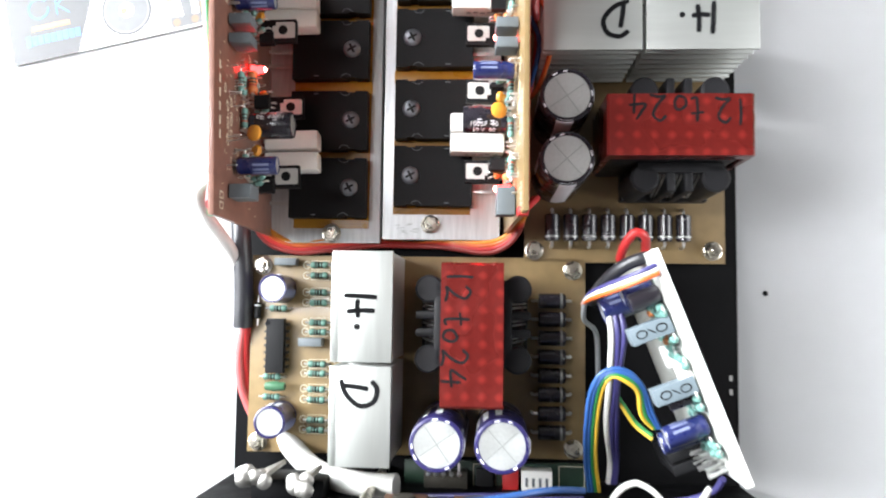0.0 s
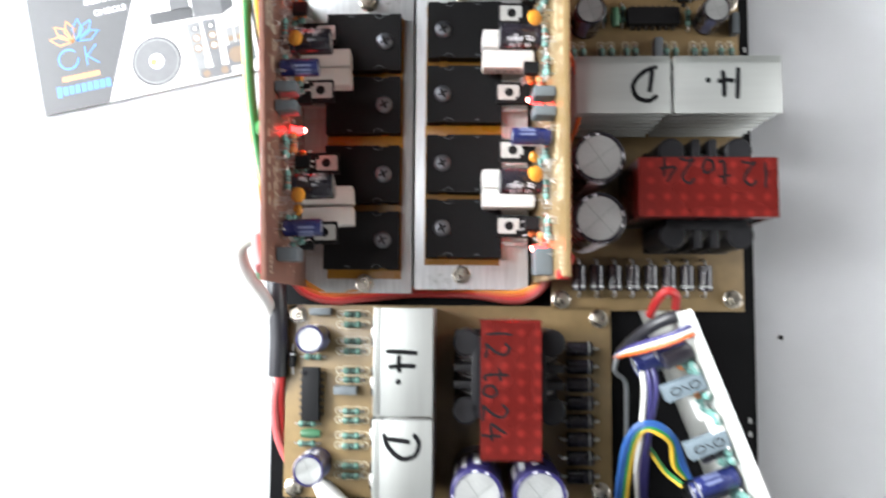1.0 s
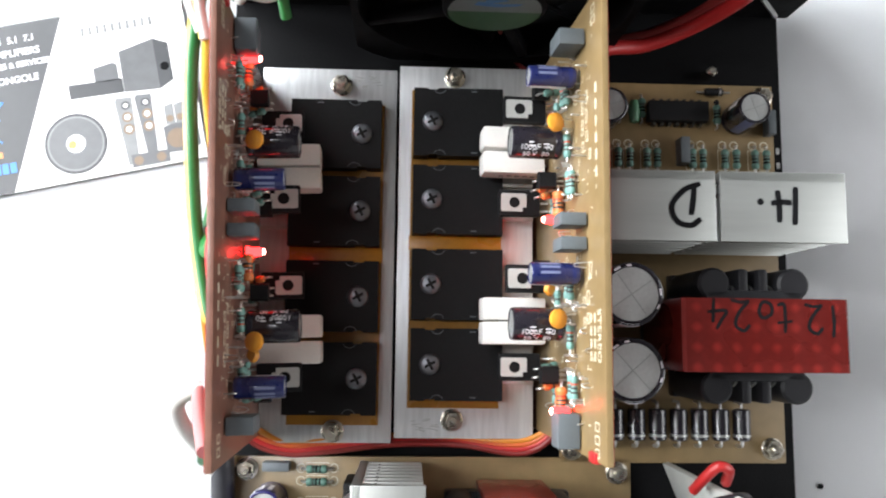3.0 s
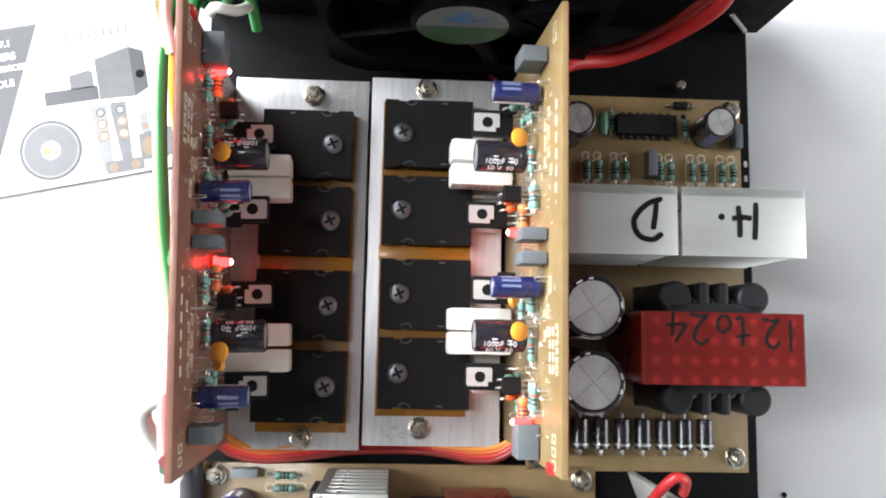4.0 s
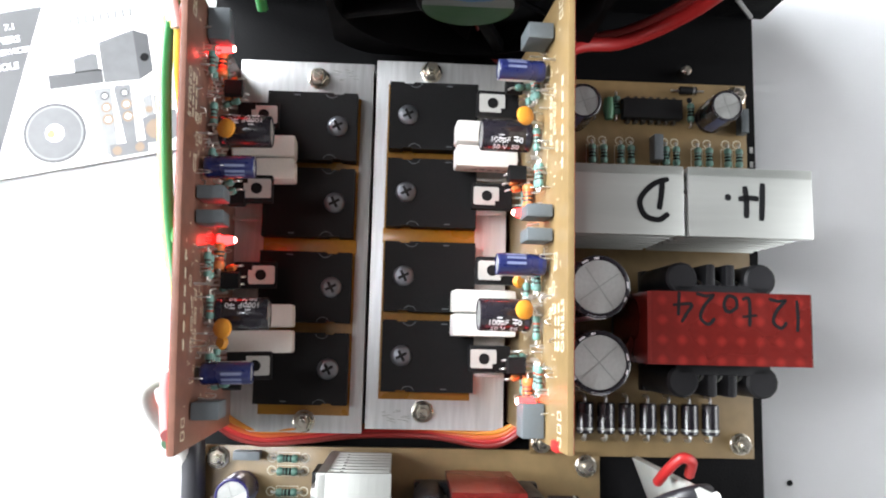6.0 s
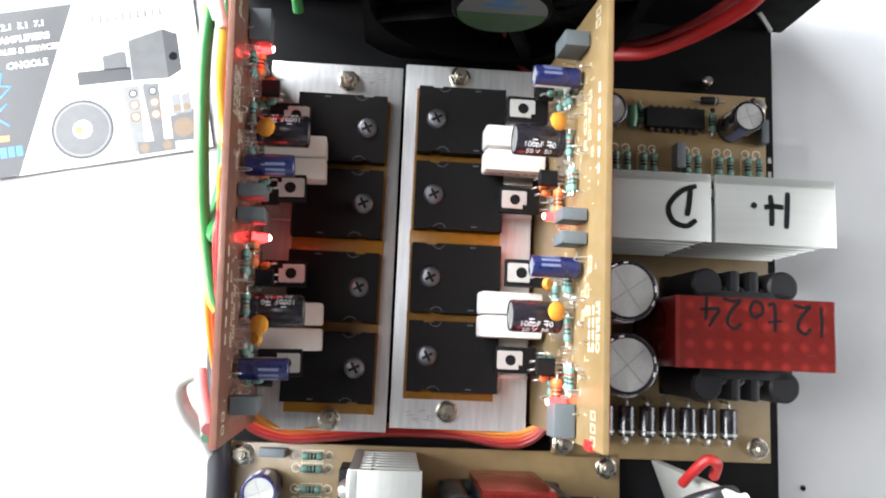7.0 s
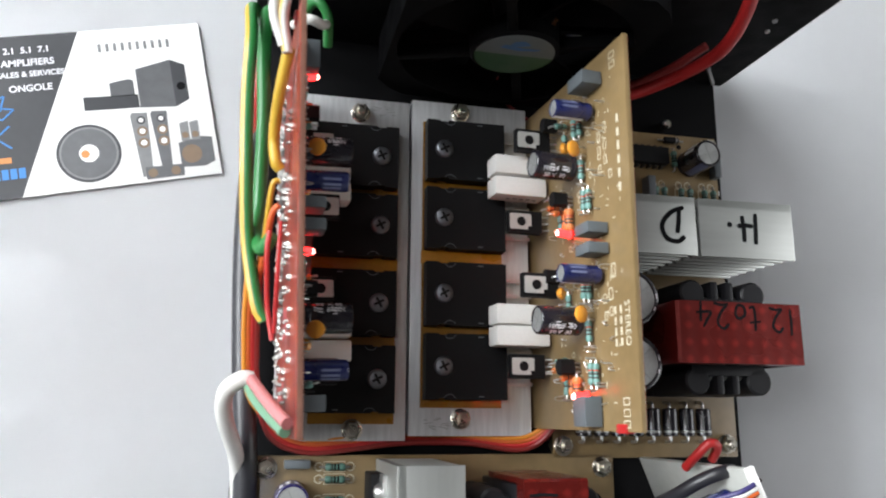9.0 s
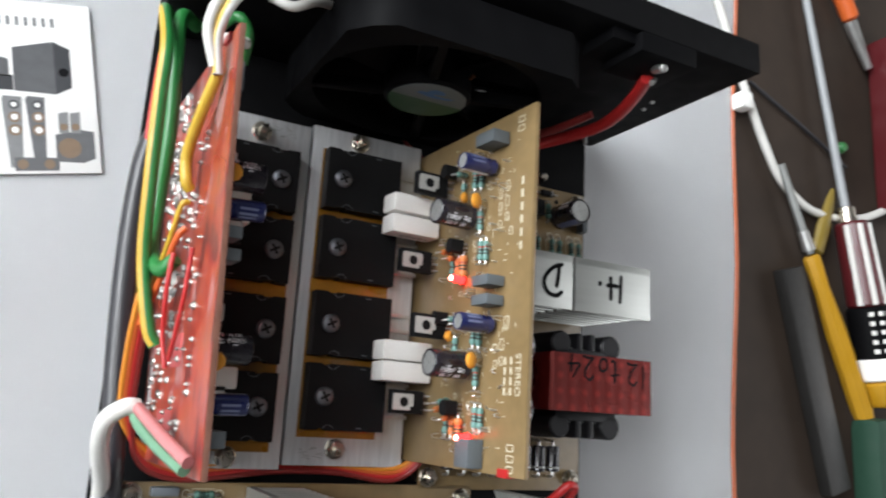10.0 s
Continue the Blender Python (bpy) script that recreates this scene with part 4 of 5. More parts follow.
        for k, aa in enumerate((70, 100, 190, 215, 300)):
            box(bm, 0, 0, 0, 0.5, 1.3 + 0.5 * (k % 2), 0.1, 0, Matrix.Rotation(radians(aa), 4, "Z") @ Matrix.Translation((7.7, 0, 41.5)))
        part("rim_print", bm, PRINT, c)
    # finned heatsinks
    for x0, x1, letter in ((45, 75.6, "D"), (77, 111.5, "H")):
        xm, w = (x0 + x1) / 2, x1 - x0
        hs = box(B(), *p(xm, 52.2, 38), w, 2.6, 40, 0.2)
        h = part("heatsink", hs, SINK, ob, "finned silver aluminium heatsink with a marker letter")
        for i in range(7):
            part("fin", box(B(), *p(xm, 43.2, 21 + i * 5.05), w, 16.4, 1.3, 0.15), SINK, h)
        part("web", box(B(), *p(xm, 47.5, 38), w - 0.6, 0.9, 36, 0.1), SINK, h)
        part("top_plate", box(B(), *p(xm, 44, 57.4), w + 0.2, 19.2, 1.2, 0.25), SINK, h)
        bm = B()
        if letter == "D":
            stroke(bm, [p(69.8, 48.9)[:2], p(69.4, 45)[:2], p(68.8, 41.4)[:2]], 1.5, 49.02)
            stroke(bm, [p(71.5, 50)[:2], p(67, 48.2)[:2], p(63.6, 44)[:2], p(64.8, 39.8)[:2], p(68.6, 38.6)[:2], p(71.4, 40.4)[:2]], 1.5, 49.02)
        else:
            stroke(bm, [p(92.6, 48.6)[:2], p(93, 44)[:2], p(92.9, 39.8)[:2]], 1.5, 49.02)
            stroke(bm, [p(97.6, 49.6)[:2], p(97.4, 44)[:2], p(97.1, 39.2)[:2]], 1.5, 49.02)
            stroke(bm, [p(90.8, 45)[:2], p(93.5, 45.4)[:2], p(96.4, 45.2)[:2]], 1.5, 49.02)
            spin(bm, [(0.95, 49), (0.9, 49.14), (0, 49.14)], 12, Matrix.Translation(p(87.9, 45.4, 9)))
        part("marker_letter", bm, INK, h, "handwritten black marker letter")
        for x in (xm - w * 0.25, xm + w * 0.25):
            t = part("mounted_transistor", box(B(), *p(x, 55.2, 27), 10, 4.2, 15, 0.5), EPOXY, ob)
            part("metal_tab", box(B(), *p(x, 54.2, 37), 10, 1.2, 8, 0.2), TIN, t)
            part("screw", spin(B(), [(0, 2.2), (1.8, 2.0), (2.8, 0.9), (2.9, 0)], 14, Matrix.Translation(p(x, 54.8, 38)) @ Matrix.Rotation(radians(-90), 4, "X")), TIN, t)
            bm2 = B()
            for s in (-2.5, 0, 2.5):
                rod(bm2, p(x + s, 55.2, 16.4), p(x + s, 55.2, 19.6), 0.4, 6)
            part("lead", bm2, TIN, t)
    # rows of gate resistors
    first = None
    for x in (109, 105.2, 99, 95.2, 88, 84.6, 73, 69.6, 64, 60.2, 53, 49.4):
        m = at(x, 66.6, 18.4, 90)
        if first is None:
            first = resistor(ob, m, DULLTEAL, 6.2, 1.15, INK)
        else:
            copy_thing(first, m)
    for x in (109, 105.2, 99, 95.2, 88, 84.6, 73, 69.6, 64, 60.2, 53, 49.4):
        ring_print(bm := B(), 0, 0, 7.5)
        pad = part("pad_print", bm, SILK, ob)
        pad.matrix_basis = mm(*p(x, 71.6, 9.02))
        copy_thing(pad, mm(*p(x, 61.6, 9.02)))
    for x in (109, 105.2, 99, 95.2, 88, 84.6, 73, 69.6, 64, 60.2, 53, 49.4):
        bm = B()
        for dx in (-1.55, 1.55):
            box(bm, *p(x + dx, 66.6, top + 0.02), 0.22, 6.6, 0.08)
        for dy in (-3.3, 3.3):
            box(bm, *p(x, 66.6 + dy, top + 0.02), 3.3, 0.22, 0.08)
        part("outline_print", bm, SILK, ob)
    for x, y, a in ((93, 81.4, 90), (68.2, 83, 90), (61, 83, 90)):
        copy_thing(first, at(x, y, 18.4, a))
    film_box(ob, at(81, 68.6, top, 0), 3.0, 8.5, 5.5)
    film_box(ob, at(110, 78.6, top, 0), 2.6, 8, 4.5)
    g = part("green_capacitor", spin(B(), [(0, -4), (1.4, -3.5), (1.9, 0), (1.4, 3.5), (0, 4)], 12, Matrix.Translation(p(65, 81.2, 20.5)) @ Matrix.Rotation(radians(90), 4, "X")), GREENCAP, ob)
    d = part("diode", rod(B(), p(89.2, 89, 18.4), p(95, 89, 18.4), 1.3, 12, soft=0.3), EPOXY, ob)
    part("band", spin(B(), [(1.32, 0), (1.34, 0.7)], 12, along(p(93.6, 89, 18.4), p(95, 89, 18.4))[0]), TIN, d)
    part("lead", rod(B(), p(86.6, 89, 18), p(97.6, 89, 18), 0.3, 6), TIN, d)
    for x, y, h, r in ((100, 80.2, 14.5, 5.1), (54, 79.4, 16.5, 5.6)):
        can(ob, at(x, y, top, 250), r, h, BLACKCAP, CAP_PRINT)
    chip = part("control_chip", box(B(), *p(79.5, 81.6, 19.6), 19.6, 6.5, 3.6, 0.3), EPOXY, ob, "black fourteen-pin control chip")
    for i in range(7):
        for s in (-1, 1):
            part("pin", box(B(), *p(79.5 - 7.6 + i * 2.54, 81.6 + s * 3.9, 18.2), 1.1, 1.0, 2.6, 0.15), DARKSTEEL, chip)
    part("chip_notch", spin(B(), [(0, 21.46), (0.9, 21.46), (0.9, 21.3)], 10, Matrix.Translation(p(88, 81.6, 9))), INK, chip)
    return ob


supply = build_supply()
supply_twin = copy_thing(supply, mm(33 - 31, -141 + 76.75, 9, 0, 0, 90))
# The twin's sleeves get violet, without the shade put into the black ones.
for piece in supply_twin.children:
    if piece.name.startswith("capacitor"):
        piece.material_slots[0].link = "OBJECT"
        piece.material_slots[0].material = VIOLET

# ---- tone control board, standing on edge ----
pre_a = math.degrees(math.atan2(-63.5, 25.0))
pre = thing("tone_control_board", 73.5, -30.5, 9, "white-edged tone control board standing on its edge, with blue capacitors", "circuit board", rz=pre_a)
part("board", box(B(), 34.2, 0.8, 38, 69, 1.7, 62, 0.15), PCBW, pre)
part("edge_strip", box(B(), 34.2, 1.2, 68.6, 69.6, 2.6, 2.0, 0.4), CEMENT, pre, "white top edge strip")
out = Matrix.Rotation(radians(90), 4, "X")


def on_pre(u, z, w=0.0, turn=0):
    return Matrix.Translation((u * MM, -w * MM, (z - 9) * MM)) @ out @ Matrix.Rotation(radians(turn), 4, "Z")


for u, z, r, h, w in ((12, 57, 4.0, 15, 1), (52, 66, 3.4, 12.5, 1), (54.5, 60, 3.4, 13.5, 1), (9, 66, 3.4, 9, 1)):
    can(pre, on_pre(u, z, w, 20), r, h, BLUECAP, GREYBOX)
for u, z in ((21, 70), (39.2, 70)):
    fb = film_box(pre, on_pre(u, z, 0.2, 90), 5.8, 5.0, 12.5, FILMBOX)
    for c in (3.6, 9.6):
        part("print_mark", tube(B(), [(2.92, 1.1 * math.cos(k * 0.7), c + 1.5 * math.sin(k * 0.7)) for k in range(10)], 0.2, 5, 2), INK, fb)
    part("print_mark", rod(B(), (2.92, -0.9, 5.6), (2.92, 0.9, 7.6), 0.2, 5), INK, fb)
rnd = random.Random(8)
spots = [(u, z) for u in (15.5, 18, 25.5, 28, 31, 33.6, 44.2, 46.8, 49, 58, 60.5) for z in (57.5, 64.2, 70.4)]
for u, z in spots:
    if rnd.random() < 0.8:
        resistor(pre, Matrix.Translation(((u + rnd.uniform(-0.6, 0.6)) * MM, -0.0018, (z + rnd.uniform(-1, 1) - 9) * MM)) @ Matrix.Rotation(radians(90 + rnd.uniform(-22, 22)), 4, "Y"), TEAL if rnd.random() < 0.85 else PALE, 5.2, 1.15)
for u, z in ((35, 70), (31, 60)):
    part("pin_header", box(B(), u, -2.2, z - 9, 6.5, 4, 3.4, 0.3), CEMENT, pre, "white pin header")
for u, z, r in ((11.8, 70.5, 2.7), (43, 68, 1.9)):
    part("small_capacitor", rod(B(), (u, -0.4, z - 9), (u, -9.5, z - 9), r, 16, r, 0.4), BLACKCAP, pre)
bm = B()
rnd = random.Random(3)
for i in range(30):
    u, z = 25 + (i % 6) * 1.7, 60 + (i // 6) * 1.9
    spin(bm, [(0.7, 0), (0.4, 0.7), (0, 0.9)], 7, on_pre(0, 9) @ Matrix.Translation((u, z - 9, 0.0)))
for i in range(24):
    u, z = 60 + rnd.random() * 7, 46 + rnd.random() * 20
    rod(bm, (u, -0.2, z - 9), (u + rnd.uniform(-1, 1), -6, z - 9 + rnd.uniform(-2, 2)), 0.4, 6)
part("pin_field", bm, TIN, pre, "dense silver pins and joints")
tagged(pre.children[-1], kind="stuff")
for u in (62, 66):
    part("control_body", box(B(), u, -7, 30, 3.4, 11, 22, 0.6), EPOXY, pre)

# ---- front inside: switch lugs, small module, connectors ----
sw = thing("power_switch", -36, -107, 30, "black rocker switch body with twisted metal solder lugs", "switch")
part("switch_body", box(B(), 0, 0, 8, 24, 8, 16, 1), PLASTIC, sw)
for x, y, s in ((-6, 7, 1.0), (7, 6, 0.8)):
    bm = box(B(), x, y, 21, 9 * s, 1.4, 20, 0.3, Matrix.Rotation(radians(25), 4, "Z"))
    rnd = random.Random(int(x + 9))
    for k in range(7):
        spin(bm, [(0, -2.4), (2.2, -1.0), (2.4, 0.8), (0, 2.4)], 10, Matrix.Translation((x + rnd.uniform(-4.5, 4.5) * s, y + rnd.uniform(-2.4, 2.4), 31 + rnd.uniform(-2.5, 3))))
    part("solder_lug", bm, SOLDER, sw, "lumpy silver soldered lug")
mod = thing("player_module", 32, -107, 12, "small near-black module board behind the front panel", "circuit board")
part("board", box(B(), 0, 0, 6, 66, 12, 1.6, 0.2), PCBG, mod)
usb = part("usb_socket", box(B(), -18, -1, 10, 15, 9, 6, 0.5), DARKSTEEL, mod, "dull dark metal socket")
for i in range(4):
    part("pin", box(B(), -23 + i * 3.2, 4.6, 12, 0.8, 3.2, 1.2, 0.1), TIN, usb)
part("chip", box(B(), -4.5, 1, 8.6, 6, 6, 1.8, 0.2), EPOXY, mod)
bm = B()
for a, b, c, d in ((-4.5, 5, 7.8, 0.3), (-4.5, -3, 7.8, 0.3), (-8.4, 1, 0.3, 8), (-0.6, 1, 0.3, 8), (26, 5, 9, 0.3), (26, -3, 9, 0.3), (21.6, 1, 0.3, 8), (30.4, 1, 0.3, 8)):
    box(bm, a, b, 6.84, c, d, 0.08)
tagged(part("outline_print", bm, SILK, mod, "pale printed part outlines"), kind="stuff")
for i in range(5):
    part("pin", spin(B(), [(0.9, 0), (0.8, 0.9), (0.3, 1.5), (0, 1.6)], 8, Matrix.Translation((-24 + i * 2.7, 2.6, 13))), TIN, usb)
part("plug_housing", box(B(), 4.5, 1, 10, 5.5, 7, 6, 0.4), W_RED, mod, "red plug housing")
wp = part("plug_housing", box(B(), 13.5, 1, 10, 10.5, 7, 7, 0.4), CEMENT, mod, "white plug housing")
bm = B()
for i in range(4):
    box(bm, 10 + i * 2.3, 0.6, 13.52, 0.9, 3, 0.2)
part("plug_slot", bm, GREYBOX, wp)
for k, x in enumerate((4, 25, 46, 64)):
    pot = thing("potentiometer", x, -108.5, 57, "small potentiometer with a metal can and brown wafer", "potentiometer", "front controls")
    part("can", rod(B(), (0, -2, 8), (0, 3.4, 8), 7.4, 20, 7.2, 0.6), DARKSTEEL, pot)
    part("wafer", box(B(), 0, 4.0, 8, 13, 1.3, 17, 0.3), WAFER, pot, "brown phenolic wafer")
    part("shaft_nut", rod(B(), (0, 4.4, 8), (0, 6.2, 8), 3.4, 6), DARKSTEEL, pot)
    for q in (-4, 0, 4):
        part("lug", box(B(), q, 5.2, 17.5, 1.6, 0.6, 4.5, 0.1), TIN, pot)
wire("wire", [(2, -106, 72), (14, -102, 76), (30, -100, 76), (46, -99, 68), (58, -102, 54)], 1.0, W_BLUE, "blue wire arching over the front controls")
wire("wire", [(-2, -107, 74), (12, -104, 79), (28, -102, 79), (44, -101, 72), (57, -104, 56)], 1.0, W_PURPLE, "violet wire arching over the front controls")
wire("wire", [(14, -108, 66), (26, -105, 80), (42, -104, 80), (58, -107, 64)], 0.9, W_BLUE, "blue wire behind the front panel")
tagged(part("standing_screw", rod(B(), (-9, -106, 9), (-9, -106, 68), 1.7, 10), STEEL, None), "threaded steel screw standing up behind the front panel", "screw")
term = thing("speaker_terminal", 80, 115.5, 93, "black rear terminal block with a silver post", "terminal")
part("terminal_body", box(B(), 0, 0.5, -2, 24, 7, 20, 1.2), PLASTIC, term)
part("post", rod(B(), (1, -3, 0), (-3, -7, 8), 1.6, 12, 1.3, 0.3), TIN, term)
part("post", rod(B(), (6, -3, -6), (3, -6, -4), 1.2, 12, 1.0, 0.2), TIN, term)
tagged(part("zip_tie_end", box(B(), 37, 108, 55, 2.4, 2, 5, 0.3, Matrix.Rotation(radians(30), 4, "Y")), CEMENT, None), "small white cable tie end by the fan", "cable tie")


# ---- wires ----
# flat bundle that runs round the plates
for k, (mt, nm) in enumerate(((W_DRED, "dark red"), (W_RED, "red"), (W_ORANGE, "orange"), (W_AMBER, "amber"))):
    o = k * 1.25
    wire("wire", [(-60 - o * 0.9, 24, 46), (-60.2 - o * 0.9, 8, 38), (-58.8 - o * 0.7, -10, 28), (-54 + o * 0.4, -23 + o, 20 + o * 0.3), (-43, -27.4 + o, 19), (-30, -26.6 + o, 19), (-14, -24.8 + o * 0.7, 18 - o * 0.6), (0, -24.6 + o * 0.3, 16 - o), (12, -25 + o * 0.5, 17 - o * 0.3), (26, -27 + o, 19), (33, -25.5 + o, 20), (38, -21 + o, 22), (40.5, -14, 26 + o), (41.5, 0, 30 + o)], 0.95,
         mt, nm + " thin wire in a flat bundle round the aluminium plates", "supply wires")
# earth and speaker leads behind the upright board
wire("wire", [(-62, 114, 24), (-67, 112, 40), (-66.3, 95, 53), (-66.3, 76, 55), (-65.5, 54, 53), (-64, 33, 50), (-60.5, 15, 50), (-58, 10, 50)], 1.9, W_GREEN, "green and yellow striped earth wire", stripe=W_YELLOW)
wire("wire", [(-56, 114, 30), (-62, 111, 40), (-62.5, 92, 46), (-61.5, 72, 46), (-61.5, 50, 42), (-62, 37, 46), (-60, 30, 54), (-57, 33, 58)], 2.1, W_GREEN, "green wire soldered to the upright board")
wire("wire", [(-44, 114, 62), (-52, 106, 76), (-58, 98, 84), (-60, 89, 82), (-57, 80, 80)], 1.5, W_WHITE, "thick white wire soldered to the upright board")
wire("wire", [(-40, 114, 64), (-48, 106, 78), (-55, 97, 85), (-57.5, 88, 82), (-56, 78, 80)], 1.4, W_WHITE, "white and yellow wire soldered to the upright board", stripe=W_YELLOW)
wire("wire", [(-20, 117, 62), (-30, 110, 74), (-38, 104, 78), (-44, 106, 76)], 1.4, W_WHITE, "white wire running to the rear panel")
wire("wire", [(-55.5, 80, 79), (-57.4, 70, 71), (-58.2, 61, 62), (-57.4, 54, 61), (-56, 52, 60)], 1.6, W_YELLOW, "yellow wire looping down the solder side")
wire("wire", [(-56, 48, 62), (-57.8, 47, 62), (-58.6, 41, 58), (-59.6, 32, 50), (-61.5, 24, 44)], 0.8, W_YELLOW, "thin yellow wire on the solder side")
wire("wire", [(-56, 41, 62), (-57.8, 38, 60), (-59.3, 28, 52), (-61.8, 16, 43)], 0.9, W_ORANGE, "thin orange wire on the solder side")
wire("wire", [(-58, 34, 60), (-58.4, 28, 60), (-57.6, 14, 56), (-55.8, 4, 56)], 0.7, W_RED, "thin red wire on the solder side")
wire("wire", [(-55.4, 6, 58), (-55.4, 20, 68), (-55.3, 34, 72)], 0.6, W_RED, "thin red link wire on the solder side")
wire("wire", [(-64, 106, 20), (-64.6, 92, 24), (-64.6, 76, 22), (-63.5, 60, 14)], 1.4, W_RED, "red wire behind the green leads")
wire("cable", [(-62, -62, 12.5), (-63, -44, 14), (-64, -29, 24), (-67.5, -17, 42), (-67.5, -10, 50), (-63.5, -6.5, 52.5), (-60.5, -6.5, 52)], 2.4, W_WHITE, "white cable bent up to the upright board")
wire("wire", [(-61.5, -7.4, 52), (-60, -11, 56), (-56, -16, 66), (-52, -20, 79)], 1.5, W_PALEGREEN, "pale green core of the white cable")
wire("wire", [(-61, -6.2, 52.6), (-59, -9, 60), (-55.6, -13.5, 70), (-51.6, -18, 81)], 1.6, W_PALEPINK, "dusty pink core of the white cable")
wire("sleeve", [(-60, 86, 20), (-64.5, 70, 20), (-65.5, 40, 20), (-64, 5, 21), (-62, -20, 22), (-61, -40, 20), (-61.5, -55, 18)], 3.6, W_BLACK, "black heat-shrink sleeve along the chassis edge")
wire("wire", [(-61, -54, 18), (-63, -66, 16), (-62, -78, 15), (-57, -90, 14)], 1.5, W_PINK, "pink-red wire leaving the black sleeve")
wire("wire", [(-60, -54, 18), (-61, -66, 15), (-60, -80, 13), (-56, -92, 13)], 1.5, W_RED, "red wire leaving the black sleeve")
wire("wire", [(-52, 107, 46), (-48, 109, 54), (-44, 105, 53), (-43, 99, 45)], 1.6, W_GREEN, "green wire curled over the upright board's end")
wire("wire", [(-54, 99, 56), (-50, 96.6, 65), (-46, 98, 60), (-44, 104, 50)], 1.5, W_WHITE, "white wire curled over the upright board's end")
# thick red feed to the rear panel
wire("cable", [(44, 60, 16), (44, 86, 24), (51, 97, 30), (67, 100.5, 28), (80.5, 104, 37), (88.5, 106, 54), (89, 108, 66), (86, 110, 78), (82, 111.5, 88)], 2.3, W_RED, "thick red feed wire curving up to the rear panel")
wire("cable", [(43, 70, 15), (46, 92, 20), (56, 102, 23), (70, 106, 25), (83, 110, 34), (91, 114, 48)], 1.6, W_DRED, "dark red feed wire near the rear panel")
wire("wire", [(20, 112, 22), (24, 104, 14), (30, 98, 12), (40, 92, 12)], 0.7, W_DRED, "thin dark red fan wire")
# wires behind the other board
wire("wire", [(38.5, 62, 58), (43.5, 54, 56), (47, 44, 54), (47.5, 36, 48), (44, 27, 40), (40.5, 24, 36)], 0.8, W_ORANGE, "thin orange wire looping behind the upright board")
wire("wire", [(38.5, 70, 40), (42.5, 60, 36), (44, 48, 34), (43, 34, 30), (41, 20, 26)], 0.8, W_RED, "thin red wire behind the upright board")
wire("wire", [(38, 60, 34), (43.5, 48, 40), (44.5, 40, 42), (42, 30, 34)], 0.8, W_BLUE, "thin blue wire behind the upright board")
wire("wire", [(39, 88, 56), (42, 80, 50), (43, 68, 42), (42, 50, 30)], 1.2, W_DRED, "dark red wire behind the upright board")
wire("wire", [(39, -18, 74), (43, -13, 60), (43.5, -10, 40), (43, -8, 20)], 0.9, W_RED, "red wire at the board's end")
# tone board wiring
wire("wire", [(69, -31, 54), (69.6, -27, 60), (72, -23.6, 63), (75.2, -24.6, 62), (76.4, -28.5, 57)], 1.4, W_RED, "short red looped wire at the tone board")
wire("sleeve", [(78.5, -31.6, 64), (74, -31.4, 67), (68, -34, 64), (63.5, -39, 56), (62, -44, 42)], 2.0, W_BLACK, "black sleeve round the tone board wires")
for k, (mt, nm) in enumerate(((W_PURPLE, "violet"), (W_WHITE, "white"), (W_ORANGE, "orange"))):
    wire("wire", [(75 + k * 0.4, -34 - k * 1.1, 79), (70, -36.4 - k * 1.2, 78), (63, -39.4 - k * 1.2, 71 + k * 0.5), (58.8, -42 - k * 0.8, 63), (58, -45, 52)], 0.75, mt, nm + " thin wire over the tone board's end")
wire("wire", [(58, -44, 56), (59, -50, 46), (63.5, -54, 40), (65, -62, 34), (66, -76, 28)], 0.8, W_GREY, "thin grey wire down from the tone board")
for k, (mt, nm) in enumerate(((W_WHITE, "white"), (W_PURPLE, "violet"), (W_PURPLE, "violet"))):
    wire("wire", [(64 + k * 1.8, -44, 58), (65.5 + k * 1.9, -54, 60), (66 + k * 2 - (k == 2) * 1.5, -70, 52), (67 + k * 1.6, -84, 40), (70 + k, -98, 28), (70 + k, -106, 24)], 1.0, mt, nm + " wire from the tone board to the front")
for k, (mt, nm) in enumerate(((W_BLUE, "blue"), (W_BLUE, "blue"), (W_GREEN, "green"), (W_YELLOW, "yellow"))):
    o = k * 1.05
    wire("wire", [(63 + o, -108, 28), (60.5 + o, -96, 38), (59 + o, -82, 52), (59.5 + o, -71, 60), (63 + o * 0.7, -65 - o * 0.5, 63), (69, -64.5 - o, 64), (74 - o * 0.4, -69 - o * 0.6, 63), (77.5 - o, -77 - o * 0.3, 60), (80 - o * 0.6, -82, 58)], 0.75, mt, nm + " ribbon wire looping to the tone board", "ribbon cable")
for k, (mt, nm) in enumerate(((W_YELLOW, "yellow"), (W_GREEN, "green"))):
    wire("wire", [(66, -72 + k, 44), (70, -76 + k, 46), (75, -83 + k, 46), (80, -87 + k, 48)], 0.75, mt, nm + " wire under the tone board ribbon")
wire("wire", [(66, -110, 46), (69, -103, 50), (74, -100, 51), (79, -102, 51), (84, -106, 51), (92, -106, 52), (96, -100, 54)], 1.0, W_WHITE, "white wire looping at the front")
wire("wire", [(98, -96, 60), (97, -101, 54), (92, -105, 48), (86, -107, 44)], 1.0, W_PURPLE, "violet wire at the front corner")
wire("sleeve", [(-46, -95, 13), (-41, -99, 18), (-33, -103, 26), (-24, -105, 33), (-12, -105.5, 39), (-1, -105, 42)], 4.0, W_WHITE, "thick white sleeve behind the front panel")
wire("wire", [(2, -110, 34), (20, -108, 40), (34, -107, 42), (46, -109, 38)], 0.9, W_PURPLE, "violet wire along the front module")
